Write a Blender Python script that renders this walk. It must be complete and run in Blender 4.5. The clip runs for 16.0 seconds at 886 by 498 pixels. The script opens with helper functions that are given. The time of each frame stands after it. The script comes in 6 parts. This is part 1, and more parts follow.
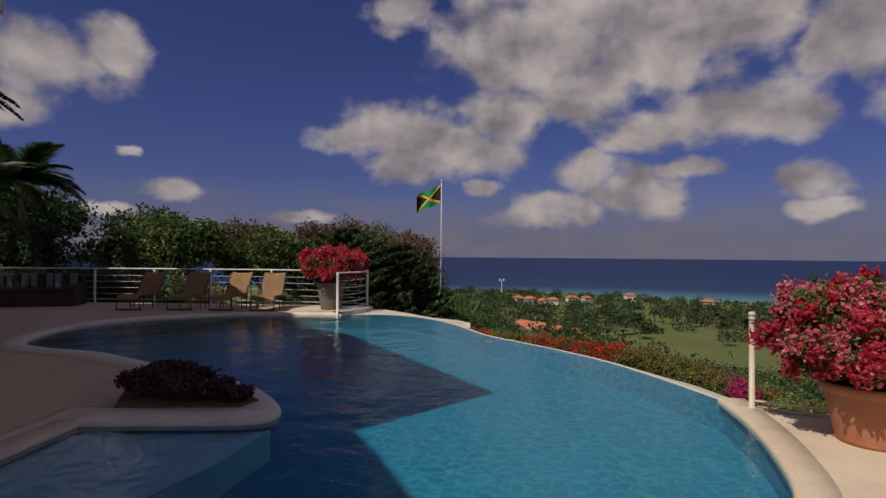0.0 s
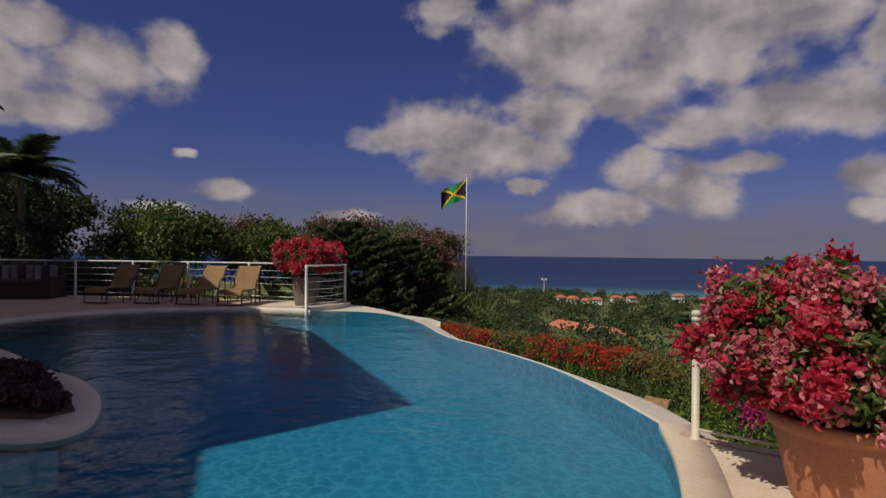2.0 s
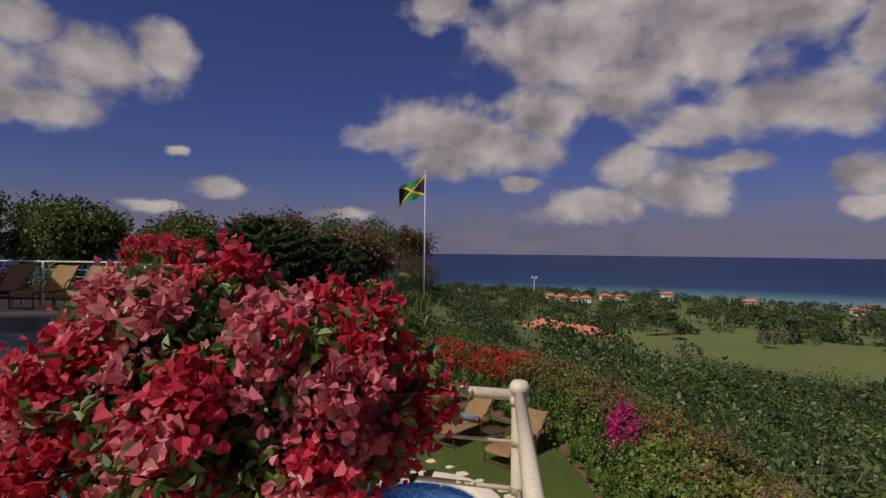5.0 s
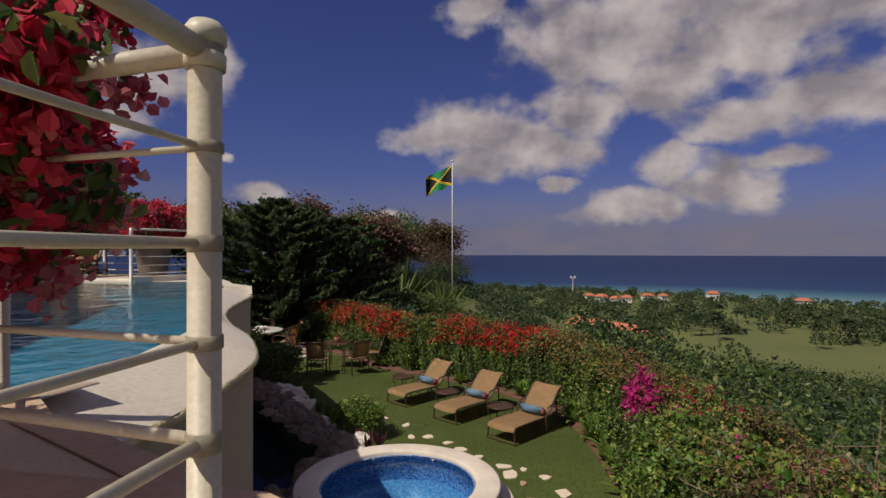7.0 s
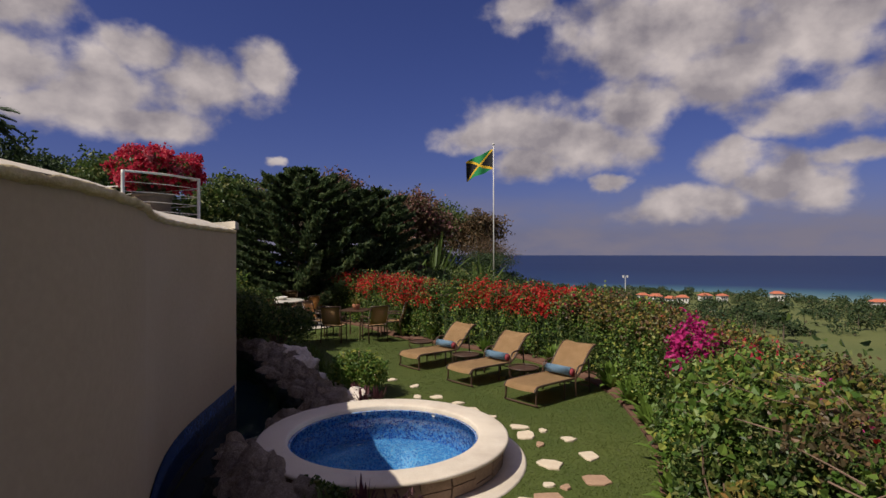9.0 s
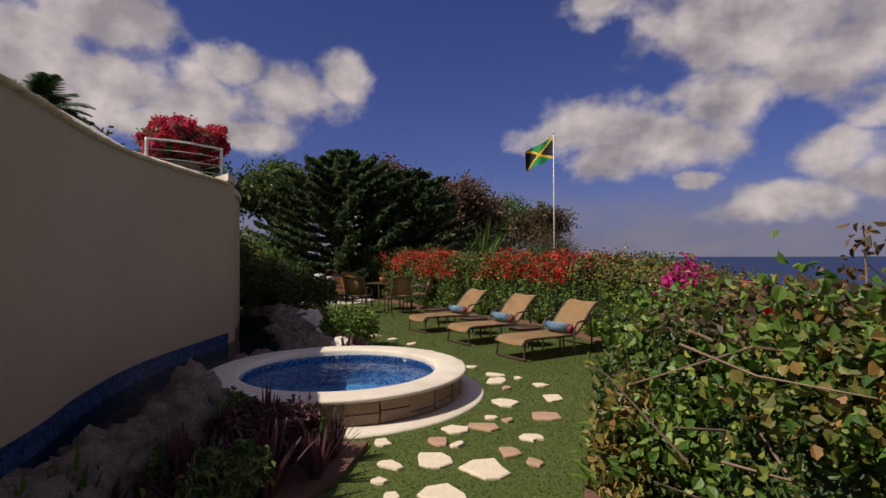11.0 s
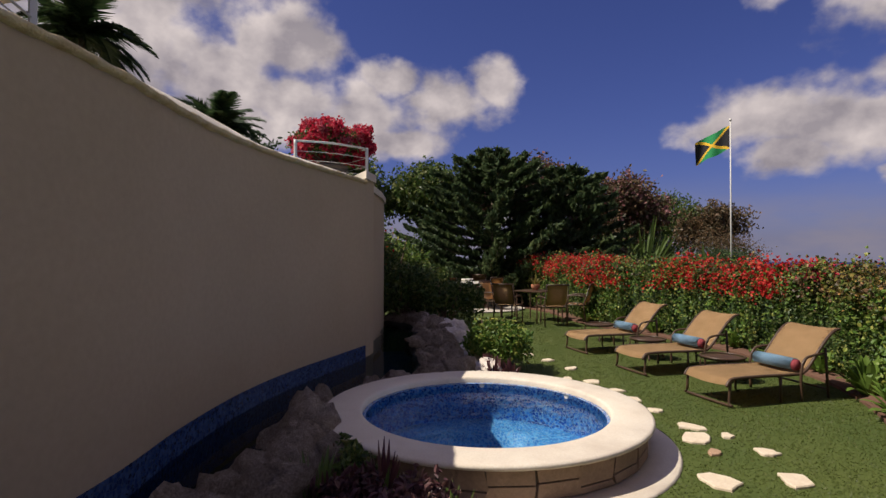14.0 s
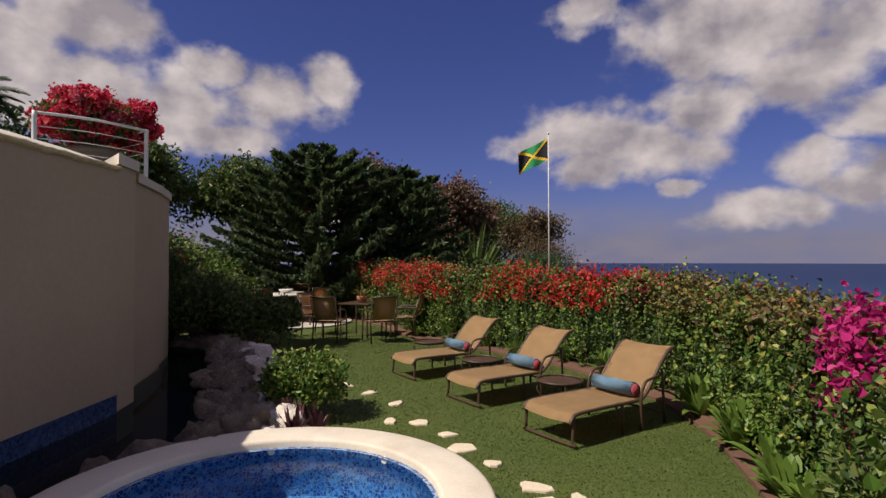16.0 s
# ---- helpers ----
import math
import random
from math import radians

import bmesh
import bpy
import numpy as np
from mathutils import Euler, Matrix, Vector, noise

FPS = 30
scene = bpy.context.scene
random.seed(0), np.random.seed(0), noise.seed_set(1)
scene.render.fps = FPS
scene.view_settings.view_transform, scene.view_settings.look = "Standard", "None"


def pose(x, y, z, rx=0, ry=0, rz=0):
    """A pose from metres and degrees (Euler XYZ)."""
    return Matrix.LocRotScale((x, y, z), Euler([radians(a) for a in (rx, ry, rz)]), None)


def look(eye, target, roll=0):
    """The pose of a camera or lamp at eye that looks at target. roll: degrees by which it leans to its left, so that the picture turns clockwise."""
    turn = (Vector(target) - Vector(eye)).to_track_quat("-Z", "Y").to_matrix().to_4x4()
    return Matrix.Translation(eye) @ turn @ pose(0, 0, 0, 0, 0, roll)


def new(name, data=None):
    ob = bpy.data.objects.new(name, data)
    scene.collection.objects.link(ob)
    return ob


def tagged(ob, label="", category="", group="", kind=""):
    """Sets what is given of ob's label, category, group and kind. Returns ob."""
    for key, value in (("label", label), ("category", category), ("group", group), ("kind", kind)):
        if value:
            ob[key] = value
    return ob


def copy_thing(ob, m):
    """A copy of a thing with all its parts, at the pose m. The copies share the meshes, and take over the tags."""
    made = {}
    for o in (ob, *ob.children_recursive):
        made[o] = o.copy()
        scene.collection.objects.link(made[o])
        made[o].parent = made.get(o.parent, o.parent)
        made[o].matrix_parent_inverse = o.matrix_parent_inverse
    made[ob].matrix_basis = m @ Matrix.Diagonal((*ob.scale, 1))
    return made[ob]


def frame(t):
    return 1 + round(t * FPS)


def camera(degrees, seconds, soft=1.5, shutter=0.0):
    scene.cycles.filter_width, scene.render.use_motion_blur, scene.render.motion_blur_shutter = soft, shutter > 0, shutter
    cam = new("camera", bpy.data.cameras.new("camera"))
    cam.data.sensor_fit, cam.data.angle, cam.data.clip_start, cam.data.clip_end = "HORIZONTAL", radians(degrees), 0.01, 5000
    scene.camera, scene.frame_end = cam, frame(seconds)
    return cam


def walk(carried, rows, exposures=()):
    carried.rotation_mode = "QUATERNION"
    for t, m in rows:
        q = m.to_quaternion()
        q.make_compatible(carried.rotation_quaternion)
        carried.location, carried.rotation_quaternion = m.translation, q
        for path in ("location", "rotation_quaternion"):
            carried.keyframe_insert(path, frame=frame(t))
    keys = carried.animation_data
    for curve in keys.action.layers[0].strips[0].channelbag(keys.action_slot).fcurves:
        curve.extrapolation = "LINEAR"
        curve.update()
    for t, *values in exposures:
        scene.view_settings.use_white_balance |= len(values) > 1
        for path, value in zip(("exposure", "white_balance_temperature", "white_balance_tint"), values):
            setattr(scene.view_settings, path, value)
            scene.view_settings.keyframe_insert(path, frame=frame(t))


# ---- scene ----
cam = camera(79.0, 16.0)
PATH = [
    (0, (0.008, -0.505, 1.556), (-0.058, 1.494, 1.572), 0.4),
    (0.5, (0.308, -0.112, 1.481), (0.146, 1.881, 1.496), 0.4),
    (1, (0.678, 0.201, 1.411), (0.461, 2.189, 1.425), 0.5),
    (1.5, (1.082, 0.523, 1.395), (0.837, 2.508, 1.405), 0.8),
    (2, (1.525, 0.798, 1.408), (1.298, 2.785, 1.418), 0.6),
    (2.5, (1.974, 1.116, 1.384), (1.763, 3.105, 1.396), -0.0),
    (3, (2.456, 1.451, 1.424), (2.255, 3.441, 1.437), 0.1),
    (3.5, (2.915, 1.8, 1.489), (2.725, 3.791, 1.501), 0.3),
    (4, (3.476, 1.917, 1.616), (3.289, 3.909, 1.622), 0.5),
    (6.5, (4.939, 3.094, 0.818), (4.644, 5.072, 0.824), 0.2),
    (7, (4.994, 3.347, 0.586), (4.651, 5.318, 0.595), -0.0),
    (7.5, (5.01, 3.77, 0.285), (4.621, 5.732, 0.294), -0.1),
    (8, (4.996, 4.25, 0.036), (4.533, 6.196, 0.047), -0.1),
    (10.5, (6.372, 5.207, -1.204), (5.768, 7.114, -1.193), -0.2),
    (11, (6.523, 5.47, -1.297), (5.738, 7.309, -1.278), -0.3),
    (11.5, (6.462, 5.704, -1.282), (5.292, 7.326, -1.255), -0.2),
    (12, (6.407, 5.852, -1.348), (5.055, 7.325, -1.315), -0.3),
    (12.5, (6.319, 6.026, -1.398), (4.89, 7.426, -1.37), -0.1),
    (13, (6.162, 6.186, -1.394), (4.682, 7.531, -1.364), -0.0),
    (13.5, (6.005, 6.379, -1.327), (4.565, 7.767, -1.298), -0.0),
    (14, (5.82, 6.592, -1.246), (4.563, 8.147, -1.217), 0.1),
    (14.5, (5.688, 6.903, -1.219), (4.574, 8.563, -1.18), -0.0),
    (15, (5.557, 7.199, -1.148), (4.566, 8.936, -1.113), -0.1),
    (15.5, (5.452, 7.541, -1.109), (4.579, 9.34, -1.074), -0.2),
    (16, (5.309, 7.916, -1.126), (4.575, 9.776, -1.086), -0.1),
]
walk(cam, [(t, look(eye, target, roll)) for t, eye, target, roll in PATH],
     exposures=[(0, -0.2), (4, -0.15), (7, 0.0), (8, 0.1), (10.5, 0.28), (12, 0.36), (13, 0.48), (14.5, 0.48), (16, 0.42)])

# ---------------------------------------------------------------- light
SUN_FROM = Vector((-0.54, -0.63, 1.0)).normalized()
sun_data = bpy.data.lights.new("sun", "SUN")
sun_data.energy, sun_data.angle, sun_data.color = 3.9, radians(0.5), (1.0, 0.93, 0.82)
sun = new("sun", sun_data)
sun.matrix_world = look(SUN_FROM * 60, (0, 0, 0))

world = bpy.data.worlds.new("world")
scene.world = world
world.use_nodes = True
WN, WL = world.node_tree.nodes, world.node_tree.links
WN.clear()


def wnode(kind, **values):
    n = WN.new(kind)
    for k, v in values.items():
        if k == "op":
            n.operation = v
        else:
            n.inputs[int(k[1:])].default_value = v
    return n


def wmath(op, a, b=None, c=None):
    n = WN.new("ShaderNodeMath")
    n.operation = op
    for i, v in enumerate((a, b, c)):
        if v is None:
            continue
        if isinstance(v, (int, float)):
            n.inputs[i].default_value = v
        else:
            WL.new(v, n.inputs[i])
    return n.outputs[0]


# clouds: azimuth (right of straight ahead), elevation, half width, half height, all in degrees
CLOUDS_LEFT = [(-69.8, 18.9, 9.3, 7.3), (-61.0, 17.2, 6.4, 5.0), (-54.9, 15.4, 6.2, 3.4), (-47.2, 16.6, 3.5, 2.8), (-44.6, 18.3, 3.7, 2.2), (-38.9, 15.8, 5.4, 3.4),
               (-33.5, 17.6, 3.5, 2.5), (-44.9, 12.2, 6.5, 2.2), (-65.5, 12.6, 7.7, 3.4), (-51.7, 12.7, 5.2, 2.2), (-84, 20, 12, 10), (-66, 27, 6, 5),
               (-56, 21, 7, 4.5), (-48, 14, 7, 3.5), (-60, 13, 8, 3)]
CLOUDS_MAIN = [(7.4, 21.1, 11.2, 5.6), (20.7, 21.0, 10.8, 6.2), (13.0, 16.5, 6.9, 3.4), (-6.9, 12.8, 7.8, 3.1), (-11.1, 12.2, 4.8, 2.0), (-0.9, 11.1, 8.4, 3.4),
               (4.5, 14.3, 5.3, 3.4), (-6.3, 9.1, 4.2, 1.7), (2.1, 6.9, 1.8, 1.1), (15.0, 26.9, 18.0, 5.0)]
CLOUDS_RIGHT = [(20.2, 12.1, 6.5, 2.4), (25.3, 13.1, 6.7, 2.7), (29.2, 13.2, 5.5, 3.4), (17.2, 11.3, 3.3, 1.6), (33.3, 18.1, 2.8, 4.5), (13.2, 8.4, 3.5, 2.4), (17.2, 6.5, 4.4, 2.5),
                (10.2, 5.0, 5.8, 1.8), (7.4, 3.9, 4.7, 1.5), (19.9, 5.5, 3.3, 2.0), (22.1, 8.3, 3.2, 1.1), (32.3, 6.9, 2.9, 1.7), (33.0, 4.2, 2.8, 1.1), (46, 14, 9, 5), (37, 20, 6, 5.5), (29, 23, 7, 5)]
# The wide ones lie out of view, added to brighten shaded surfaces.
CLOUDS_LOW_AND_FILL = [(60, 40, 20, 10), (-40, 48, 25, 9), (12, 46, 20, 8), (130, 18, 22, 9), (-150, 16, 22, 9), (190, 26, 26, 10), (-16.4, 3.8, 3.4, 0.8), (-28.5, 6.2, 3.0, 1.2), (-34.8, 3.8, 3.2, 0.8), (-32.4, 9.4, 1.1, 0.6), (-6.3, 24.2, 4.2, 2.2),
              (95, 30, 22, 16), (160, 38, 30, 20), (-130, 35, 30, 18), (30, 62, 40, 12), (-100, 58, 40, 12)]
coord = WN.new("ShaderNodeTexCoord")
unit = wnode("ShaderNodeVectorMath", op="NORMALIZE")
WL.new(coord.outputs["Generated"], unit.inputs[0])
split = WN.new("ShaderNodeSeparateXYZ")
WL.new(unit.outputs[0], split.inputs[0])
azimuth = wmath("MULTIPLY", wmath("ARCTAN2", split.outputs[0], split.outputs[1]), 180 / math.pi)
elevation = wmath("MULTIPLY", wmath("ARCSINE", split.outputs[2]), 180 / math.pi)
flat = WN.new("ShaderNodeCombineXYZ")
WL.new(azimuth, flat.inputs[0])
WL.new(elevation, flat.inputs[1])


def wnoise(scale, detail, rough, offset=(0, 0, 0), stretch=1.35):
    add = wnode("ShaderNodeVectorMath", op="ADD", i1=offset)
    WL.new(flat.outputs[0], add.inputs[0])
    mul = wnode("ShaderNodeVectorMath", op="MULTIPLY", i1=(1, stretch, 1))
    WL.new(add.outputs[0], mul.inputs[0])
    n = WN.new("ShaderNodeTexNoise")
    n.inputs["Scale"].default_value, n.inputs["Detail"].default_value, n.inputs["Roughness"].default_value = scale, detail, rough
    WL.new(mul.outputs[0], n.inputs["Vector"])
    return n


warp = wnoise(0.22, 4, 0.55, (7, 3, 0))
warped = wnode("ShaderNodeVectorMath", op="MULTIPLY_ADD", i1=(4, 2.6, 0))
WL.new(warp.outputs["Color"], warped.inputs[0])
WL.new(flat.outputs[0], warped.inputs[2])
centred = wnode("ShaderNodeVectorMath", op="SUBTRACT", i1=(2.0, 1.3, 0))
WL.new(warped.outputs[0], centred.inputs[0])


def cloud_field(source):
    near = None
    for a, e, w, h in CLOUDS_LEFT + CLOUDS_MAIN + CLOUDS_RIGHT + CLOUDS_LOW_AND_FILL:
        n = wnode("ShaderNodeVectorMath", op="MULTIPLY_ADD", i1=(1 / w, 1 / h, 0), i2=(-a / w, -e / h, 0))
        WL.new(source, n.inputs[0])
        size = wnode("ShaderNodeVectorMath", op="LENGTH")
        WL.new(n.outputs[0], size.inputs[0])
        if near is None:
            near = size.outputs["Value"]
        else:
            s = WN.new("ShaderNodeMath")
            s.operation = "SMOOTH_MIN"
            WL.new(near, s.inputs[0])
            WL.new(size.outputs["Value"], s.inputs[1])
            s.inputs[2].default_value = 0.15
            near = s.outputs[0]
    return near


puff = wnoise(0.26, 9, 0.50, stretch=1.2)
shape = cloud_field(centred.outputs[0])
density = wmath("ADD", wmath("SUBTRACT", 1.0, shape), wmath("MULTIPLY", wmath("SUBTRACT", puff.outputs["Fac"], 0.5), 1.5))
cover = WN.new("ShaderNodeMapRange")
cover.interpolation_type = "SMOOTHSTEP"
cover.inputs["From Min"].default_value, cover.inputs["From Max"].default_value = -0.16, 0.52
WL.new(density, cover.inputs["Value"])
# the puffs are lit from upper left and grey underneath: compare the field with itself a little lower down
puff_lit = wnoise(0.15, 5, 0.5, (-1.8, 2.6, 0), 1.2)
puff_soft = wnoise(0.15, 6, 0.52, stretch=1.2)
relief = wmath("SUBTRACT", puff_soft.outputs["Fac"], puff_lit.outputs["Fac"])
bulk = WN.new("ShaderNodeMapRange")
bulk.inputs["From Min"].default_value, bulk.inputs["From Max"].default_value = -0.16, 0.20
WL.new(relief, bulk.inputs["Value"])
patches = wnoise(0.075, 3, 0.5, (31, 12, 0), 1.6)
tone = wmath("ADD", wmath("MULTIPLY", bulk.outputs[0], 0.62), wmath("MULTIPLY", patches.outputs["Fac"], 0.55))
grey = WN.new("ShaderNodeValToRGB")
grey.color_ramp.elements[0].position, grey.color_ramp.elements[0].color = 0.10, (0.15, 0.135, 0.165, 1)
grey.color_ramp.elements[1].position, grey.color_ramp.elements[1].color = 0.95, (0.52, 0.455, 0.44, 1)
WL.new(tone, grey.inputs[0])

sky = WN.new("ShaderNodeTexSky")
sky.sky_type, sky.sun_disc = "NISHITA", False
sky.sun_elevation, sky.sun_rotation, sky.altitude = radians(50), radians(220.5), 60
sky_tint = WN.new("ShaderNodeMix")
sky_tint.data_type, sky_tint.blend_type = "RGBA", "MULTIPLY"
sky_tint.inputs["Factor"].default_value = 1
sky_tint.inputs["B"].default_value = (0.235, 0.24, 0.49, 1)
above = wnode("ShaderNodeVectorMath", op="MAXIMUM", i1=(-2, -2, 0.03))
WL.new(unit.outputs[0], above.inputs[0])
WL.new(above.outputs[0], sky.inputs[0])
WL.new(sky.outputs[0], sky_tint.inputs["A"])
SKY_STRENGTH = 0.10
# pale haze of thin cloud low over the sea
low = WN.new("ShaderNodeMapRange")
low.interpolation_type = "SMOOTHSTEP"
low.inputs["From Min"].default_value, low.inputs["From Max"].default_value = 8.5, 0.0
low.inputs["To Max"].default_value = 1.0
WL.new(elevation, low.inputs["Value"])
veil = wnoise(0.16, 5, 0.55, (3, 40, 0), 2.6)
veil_part = WN.new("ShaderNodeMapRange")
veil_part.inputs["From Min"].default_value, veil_part.inputs["From Max"].default_value = 0.35, 0.62
veil_part.inputs["To Min"].default_value = 0.40
WL.new(veil.outputs["Fac"], veil_part.inputs["Value"])
haze = WN.new("ShaderNodeMix")
haze.data_type = "RGBA"
haze.inputs["B"].default_value = (1.75, 1.6, 2.05, 1)
WL.new(wmath("MULTIPLY", low.outputs[0], veil_part.outputs[0]), haze.inputs["Factor"])
WL.new(sky_tint.outputs["Result"], haze.inputs["A"])
cloud_mix = WN.new("ShaderNodeMix")
cloud_mix.data_type = "RGBA"
cloud_gain = wnode("ShaderNodeVectorMath", op="SCALE")
cloud_gain.inputs["Scale"].default_value = 1 / SKY_STRENGTH
WL.new(grey.outputs[0], cloud_gain.inputs[0])
WL.new(cover.outputs[0], cloud_mix.inputs["Factor"])
WL.new(haze.outputs["Result"], cloud_mix.inputs["A"])
WL.new(cloud_gain.outputs[0], cloud_mix.inputs["B"])
background = WN.new("ShaderNodeBackground")
background.inputs["Strength"].default_value = SKY_STRENGTH
WL.new(cloud_mix.outputs["Result"], background.inputs["Color"])
world_out = WN.new("ShaderNodeOutputWorld")
WL.new(background.outputs[0], world_out.inputs[0])

# ---------------------------------------------------------------- materials


class Mat:
    """A node material with a Principled shader and a few short cuts."""

    def __init__(self, name, rough=0.7, metal=0.0, spec=0.5):
        self.m = bpy.data.materials.new(name)
        self.m.use_nodes = True
        self.n, self.l = self.m.node_tree.nodes, self.m.node_tree.links
        self.p = self.n["Principled BSDF"]
        self.p.inputs["Roughness"].default_value = rough
        self.p.inputs["Metallic"].default_value = metal
        self.p.inputs["Specular IOR Level"].default_value = spec

    def coords(self):
        return self.n.new("ShaderNodeTexCoord").outputs["Object"]

    def noise(self, scale, detail=4, rough=0.55, vec=None):
        t = self.n.new("ShaderNodeTexNoise")
        t.inputs["Scale"].default_value, t.inputs["Detail"].default_value, t.inputs["Roughness"].default_value = scale, detail, rough
        self.l.new(vec or self.coords(), t.inputs["Vector"])
        return t.outputs["Fac"]

    def voronoi(self, scale, feature="F1", out="Distance", vec=None):
        t = self.n.new("ShaderNodeTexVoronoi")
        t.feature = feature
        t.inputs["Scale"].default_value = scale
        self.l.new(vec or self.coords(), t.inputs["Vector"])
        return t.outputs[out]

    def ramp(self, fac, stops):
        r = self.n.new("ShaderNodeValToRGB")
        e = r.color_ramp.elements
        while len(e) < len(stops):
            e.new(0.5)
        for s, (pos, col) in zip(e, stops):
            s.position, s.color = pos, (*col, 1)
        self.l.new(fac, r.inputs[0])
        return r.outputs[0]

    def mix(self, fac, a, b, blend="MIX"):
        x = self.n.new("ShaderNodeMix")
        x.data_type, x.blend_type = "RGBA", blend
        for v, key in ((fac, "Factor"), (a, "A"), (b, "B")):
            if isinstance(v, (int, float)):
                x.inputs[key].default_value = v
            elif isinstance(v, tuple):
                x.inputs[key].default_value = (*v, 1)
            else:
                self.l.new(v, x.inputs[key])
        return x.outputs["Result"]

    def color(self, c):
        if isinstance(c, tuple):
            self.p.inputs["Base Color"].default_value = (*c, 1)
        else:
            self.l.new(c, self.p.inputs["Base Color"])
        return self

    def bump(self, height, strength=0.3, distance=0.02):
        b = self.n.new("ShaderNodeBump")
        b.inputs["Strength"].default_value, b.inputs["Distance"].default_value = strength, distance
        self.l.new(height, b.inputs["Height"])
        self.l.new(b.outputs[0], self.p.inputs["Normal"])
        return self

    def island(self):
        return self.n.new("ShaderNodeNewGeometry").outputs["Random Per Island"]

    def per_object(self):
        return self.n.new("ShaderNodeObjectInfo").outputs["Random"]


def two_tone(name, a, b, scale, rough=0.8, fine=60, bump=0.2, dist=0.01, stain=None, spec=0.4, speck=0.35):
    k = Mat(name, rough, spec=spec)
    big, small = k.noise(scale, 5), k.noise(fine, 3)
    c = k.mix(k.ramp(big, [(0.3, (0, 0, 0)), (0.7, (1, 1, 1))]), a, b)
    c = k.mix(speck, c, k.ramp(small, [(0.25, (0.35, 0.35, 0.35)), (0.75, (0.75, 0.75, 0.75))]), "OVERLAY")
    if stain:
        c = k.mix(k.ramp(k.noise(scale * 0.4, 6, 0.65), [(0.52, (0, 0, 0)), (0.75, (0.7, 0.7, 0.7))]), c, stain)
    k.color(c).bump(small, bump, dist)
    return k.m


def leaf_mat(name, stops, rough=0.5, through_light=0.25):
    """Leaves: colour by leaf, some light through the blade."""
    k = Mat(name, rough, spec=0.35)
    c = k.ramp(k.island(), stops)
    k.color(k.mix(0.3, c, k.ramp(k.noise(1.1, 3), [(0.3, (0.25, 0.25, 0.25)), (0.7, (0.75, 0.75, 0.75))]), "OVERLAY"))
    back = k.n.new("ShaderNodeBsdfTranslucent")
    k.l.new(c, back.inputs["Color"])
    mixer = k.n.new("ShaderNodeMixShader")
    mixer.inputs[0].default_value = through_light
    k.l.new(k.p.outputs[0], mixer.inputs[1])
    k.l.new(back.outputs[0], mixer.inputs[2])
    k.l.new(mixer.outputs[0], k.n["Material Output"].inputs[0])
    return k.m


def water_mat(name, tint, wave_scale, wave, rough=0.02, ior=1.33):
    """Water: a clear sheet that mirrors by Fresnel and lets the light through."""
    k = Mat(name)
    k.n.remove(k.p)
    n1, n2 = k.noise(wave_scale, 3, 0.5), k.noise(wave_scale * 0.23, 2, 0.5)
    add = k.n.new("ShaderNodeMath")
    add.operation = "MULTIPLY_ADD"
    add.inputs[1].default_value = 2.5
    k.l.new(n2, add.inputs[0])
    k.l.new(n1, add.inputs[2])
    b = k.n.new("ShaderNodeBump")
    b.inputs["Strength"].default_value, b.inputs["Distance"].default_value = wave, 0.03
    k.l.new(add.outputs[0], b.inputs["Height"])
    clear, gloss, fres, mixer = (k.n.new("ShaderNode" + s) for s in ("BsdfTransparent", "BsdfGlossy", "Fresnel", "MixShader"))
    clear.inputs[0].default_value = (*tint, 1)
    gloss.inputs["Roughness"].default_value = rough
    fres.inputs["IOR"].default_value = ior
    for s in (gloss, fres):
        k.l.new(b.outputs[0], s.inputs["Normal"])
    k.l.new(fres.outputs[0], mixer.inputs[0])
    k.l.new(clear.outputs[0], mixer.inputs[1])
    k.l.new(gloss.outputs[0], mixer.inputs[2])
    k.l.new(mixer.outputs[0], k.n["Material Output"].inputs[0])
    return k.m


def mosaic_mat(name, stops, size, grout=(0.35, 0.42, 0.5)):
    k = Mat(name, 0.25, spec=0.6)
    cell = k.voronoi(1 / size, out="Color")
    sep = k.n.new("ShaderNodeSeparateColor")
    k.l.new(cell, sep.inputs[0])
    edge = k.voronoi(1 / size, "DISTANCE_TO_EDGE")
    k.color(k.mix(k.ramp(edge, [(0.03, (1, 1, 1)), (0.09, (0, 0, 0))]), k.ramp(sep.outputs[0], stops), grout))
    k.bump(edge, 0.2, 0.004)
    return k.m


M_DECK = two_tone("cream_stone_paving", (0.56, 0.43, 0.31), (0.66, 0.53, 0.39), 1.6, 0.75, 45, 0.3, 0.006, (0.40, 0.30, 0.22))
M_COPING = two_tone("cream_coping", (0.66, 0.56, 0.44), (0.72, 0.63, 0.51), 2.5, 0.7, 70, 0.25, 0.005, (0.45, 0.36, 0.28))
M_CAP = two_tone("painted_wall_cap", (0.54, 0.47, 0.38), (0.62, 0.55, 0.45), 1.2, 0.6, 30, 0.2, 0.006, (0.5, 0.41, 0.3))
M_LIP = two_tone("worn_yellow_lip", (0.52, 0.40, 0.20), (0.68, 0.56, 0.34), 9, 0.85, 60, 0.9, 0.012, (0.36, 0.27, 0.14))
M_WALL = two_tone("cream_render", (0.40, 0.315, 0.205), (0.44, 0.35, 0.235), 0.6, 0.9, 22, 0.05, 0.004, (0.355, 0.275, 0.18), speck=0.12)
M_HOUSE = two_tone("house_render", (0.50, 0.42, 0.33), (0.56, 0.47, 0.37), 0.6, 0.9, 35, 0.2, 0.006)
k = Mat("caustic_pool_plaster", 0.6)
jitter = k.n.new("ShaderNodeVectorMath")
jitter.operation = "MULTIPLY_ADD"
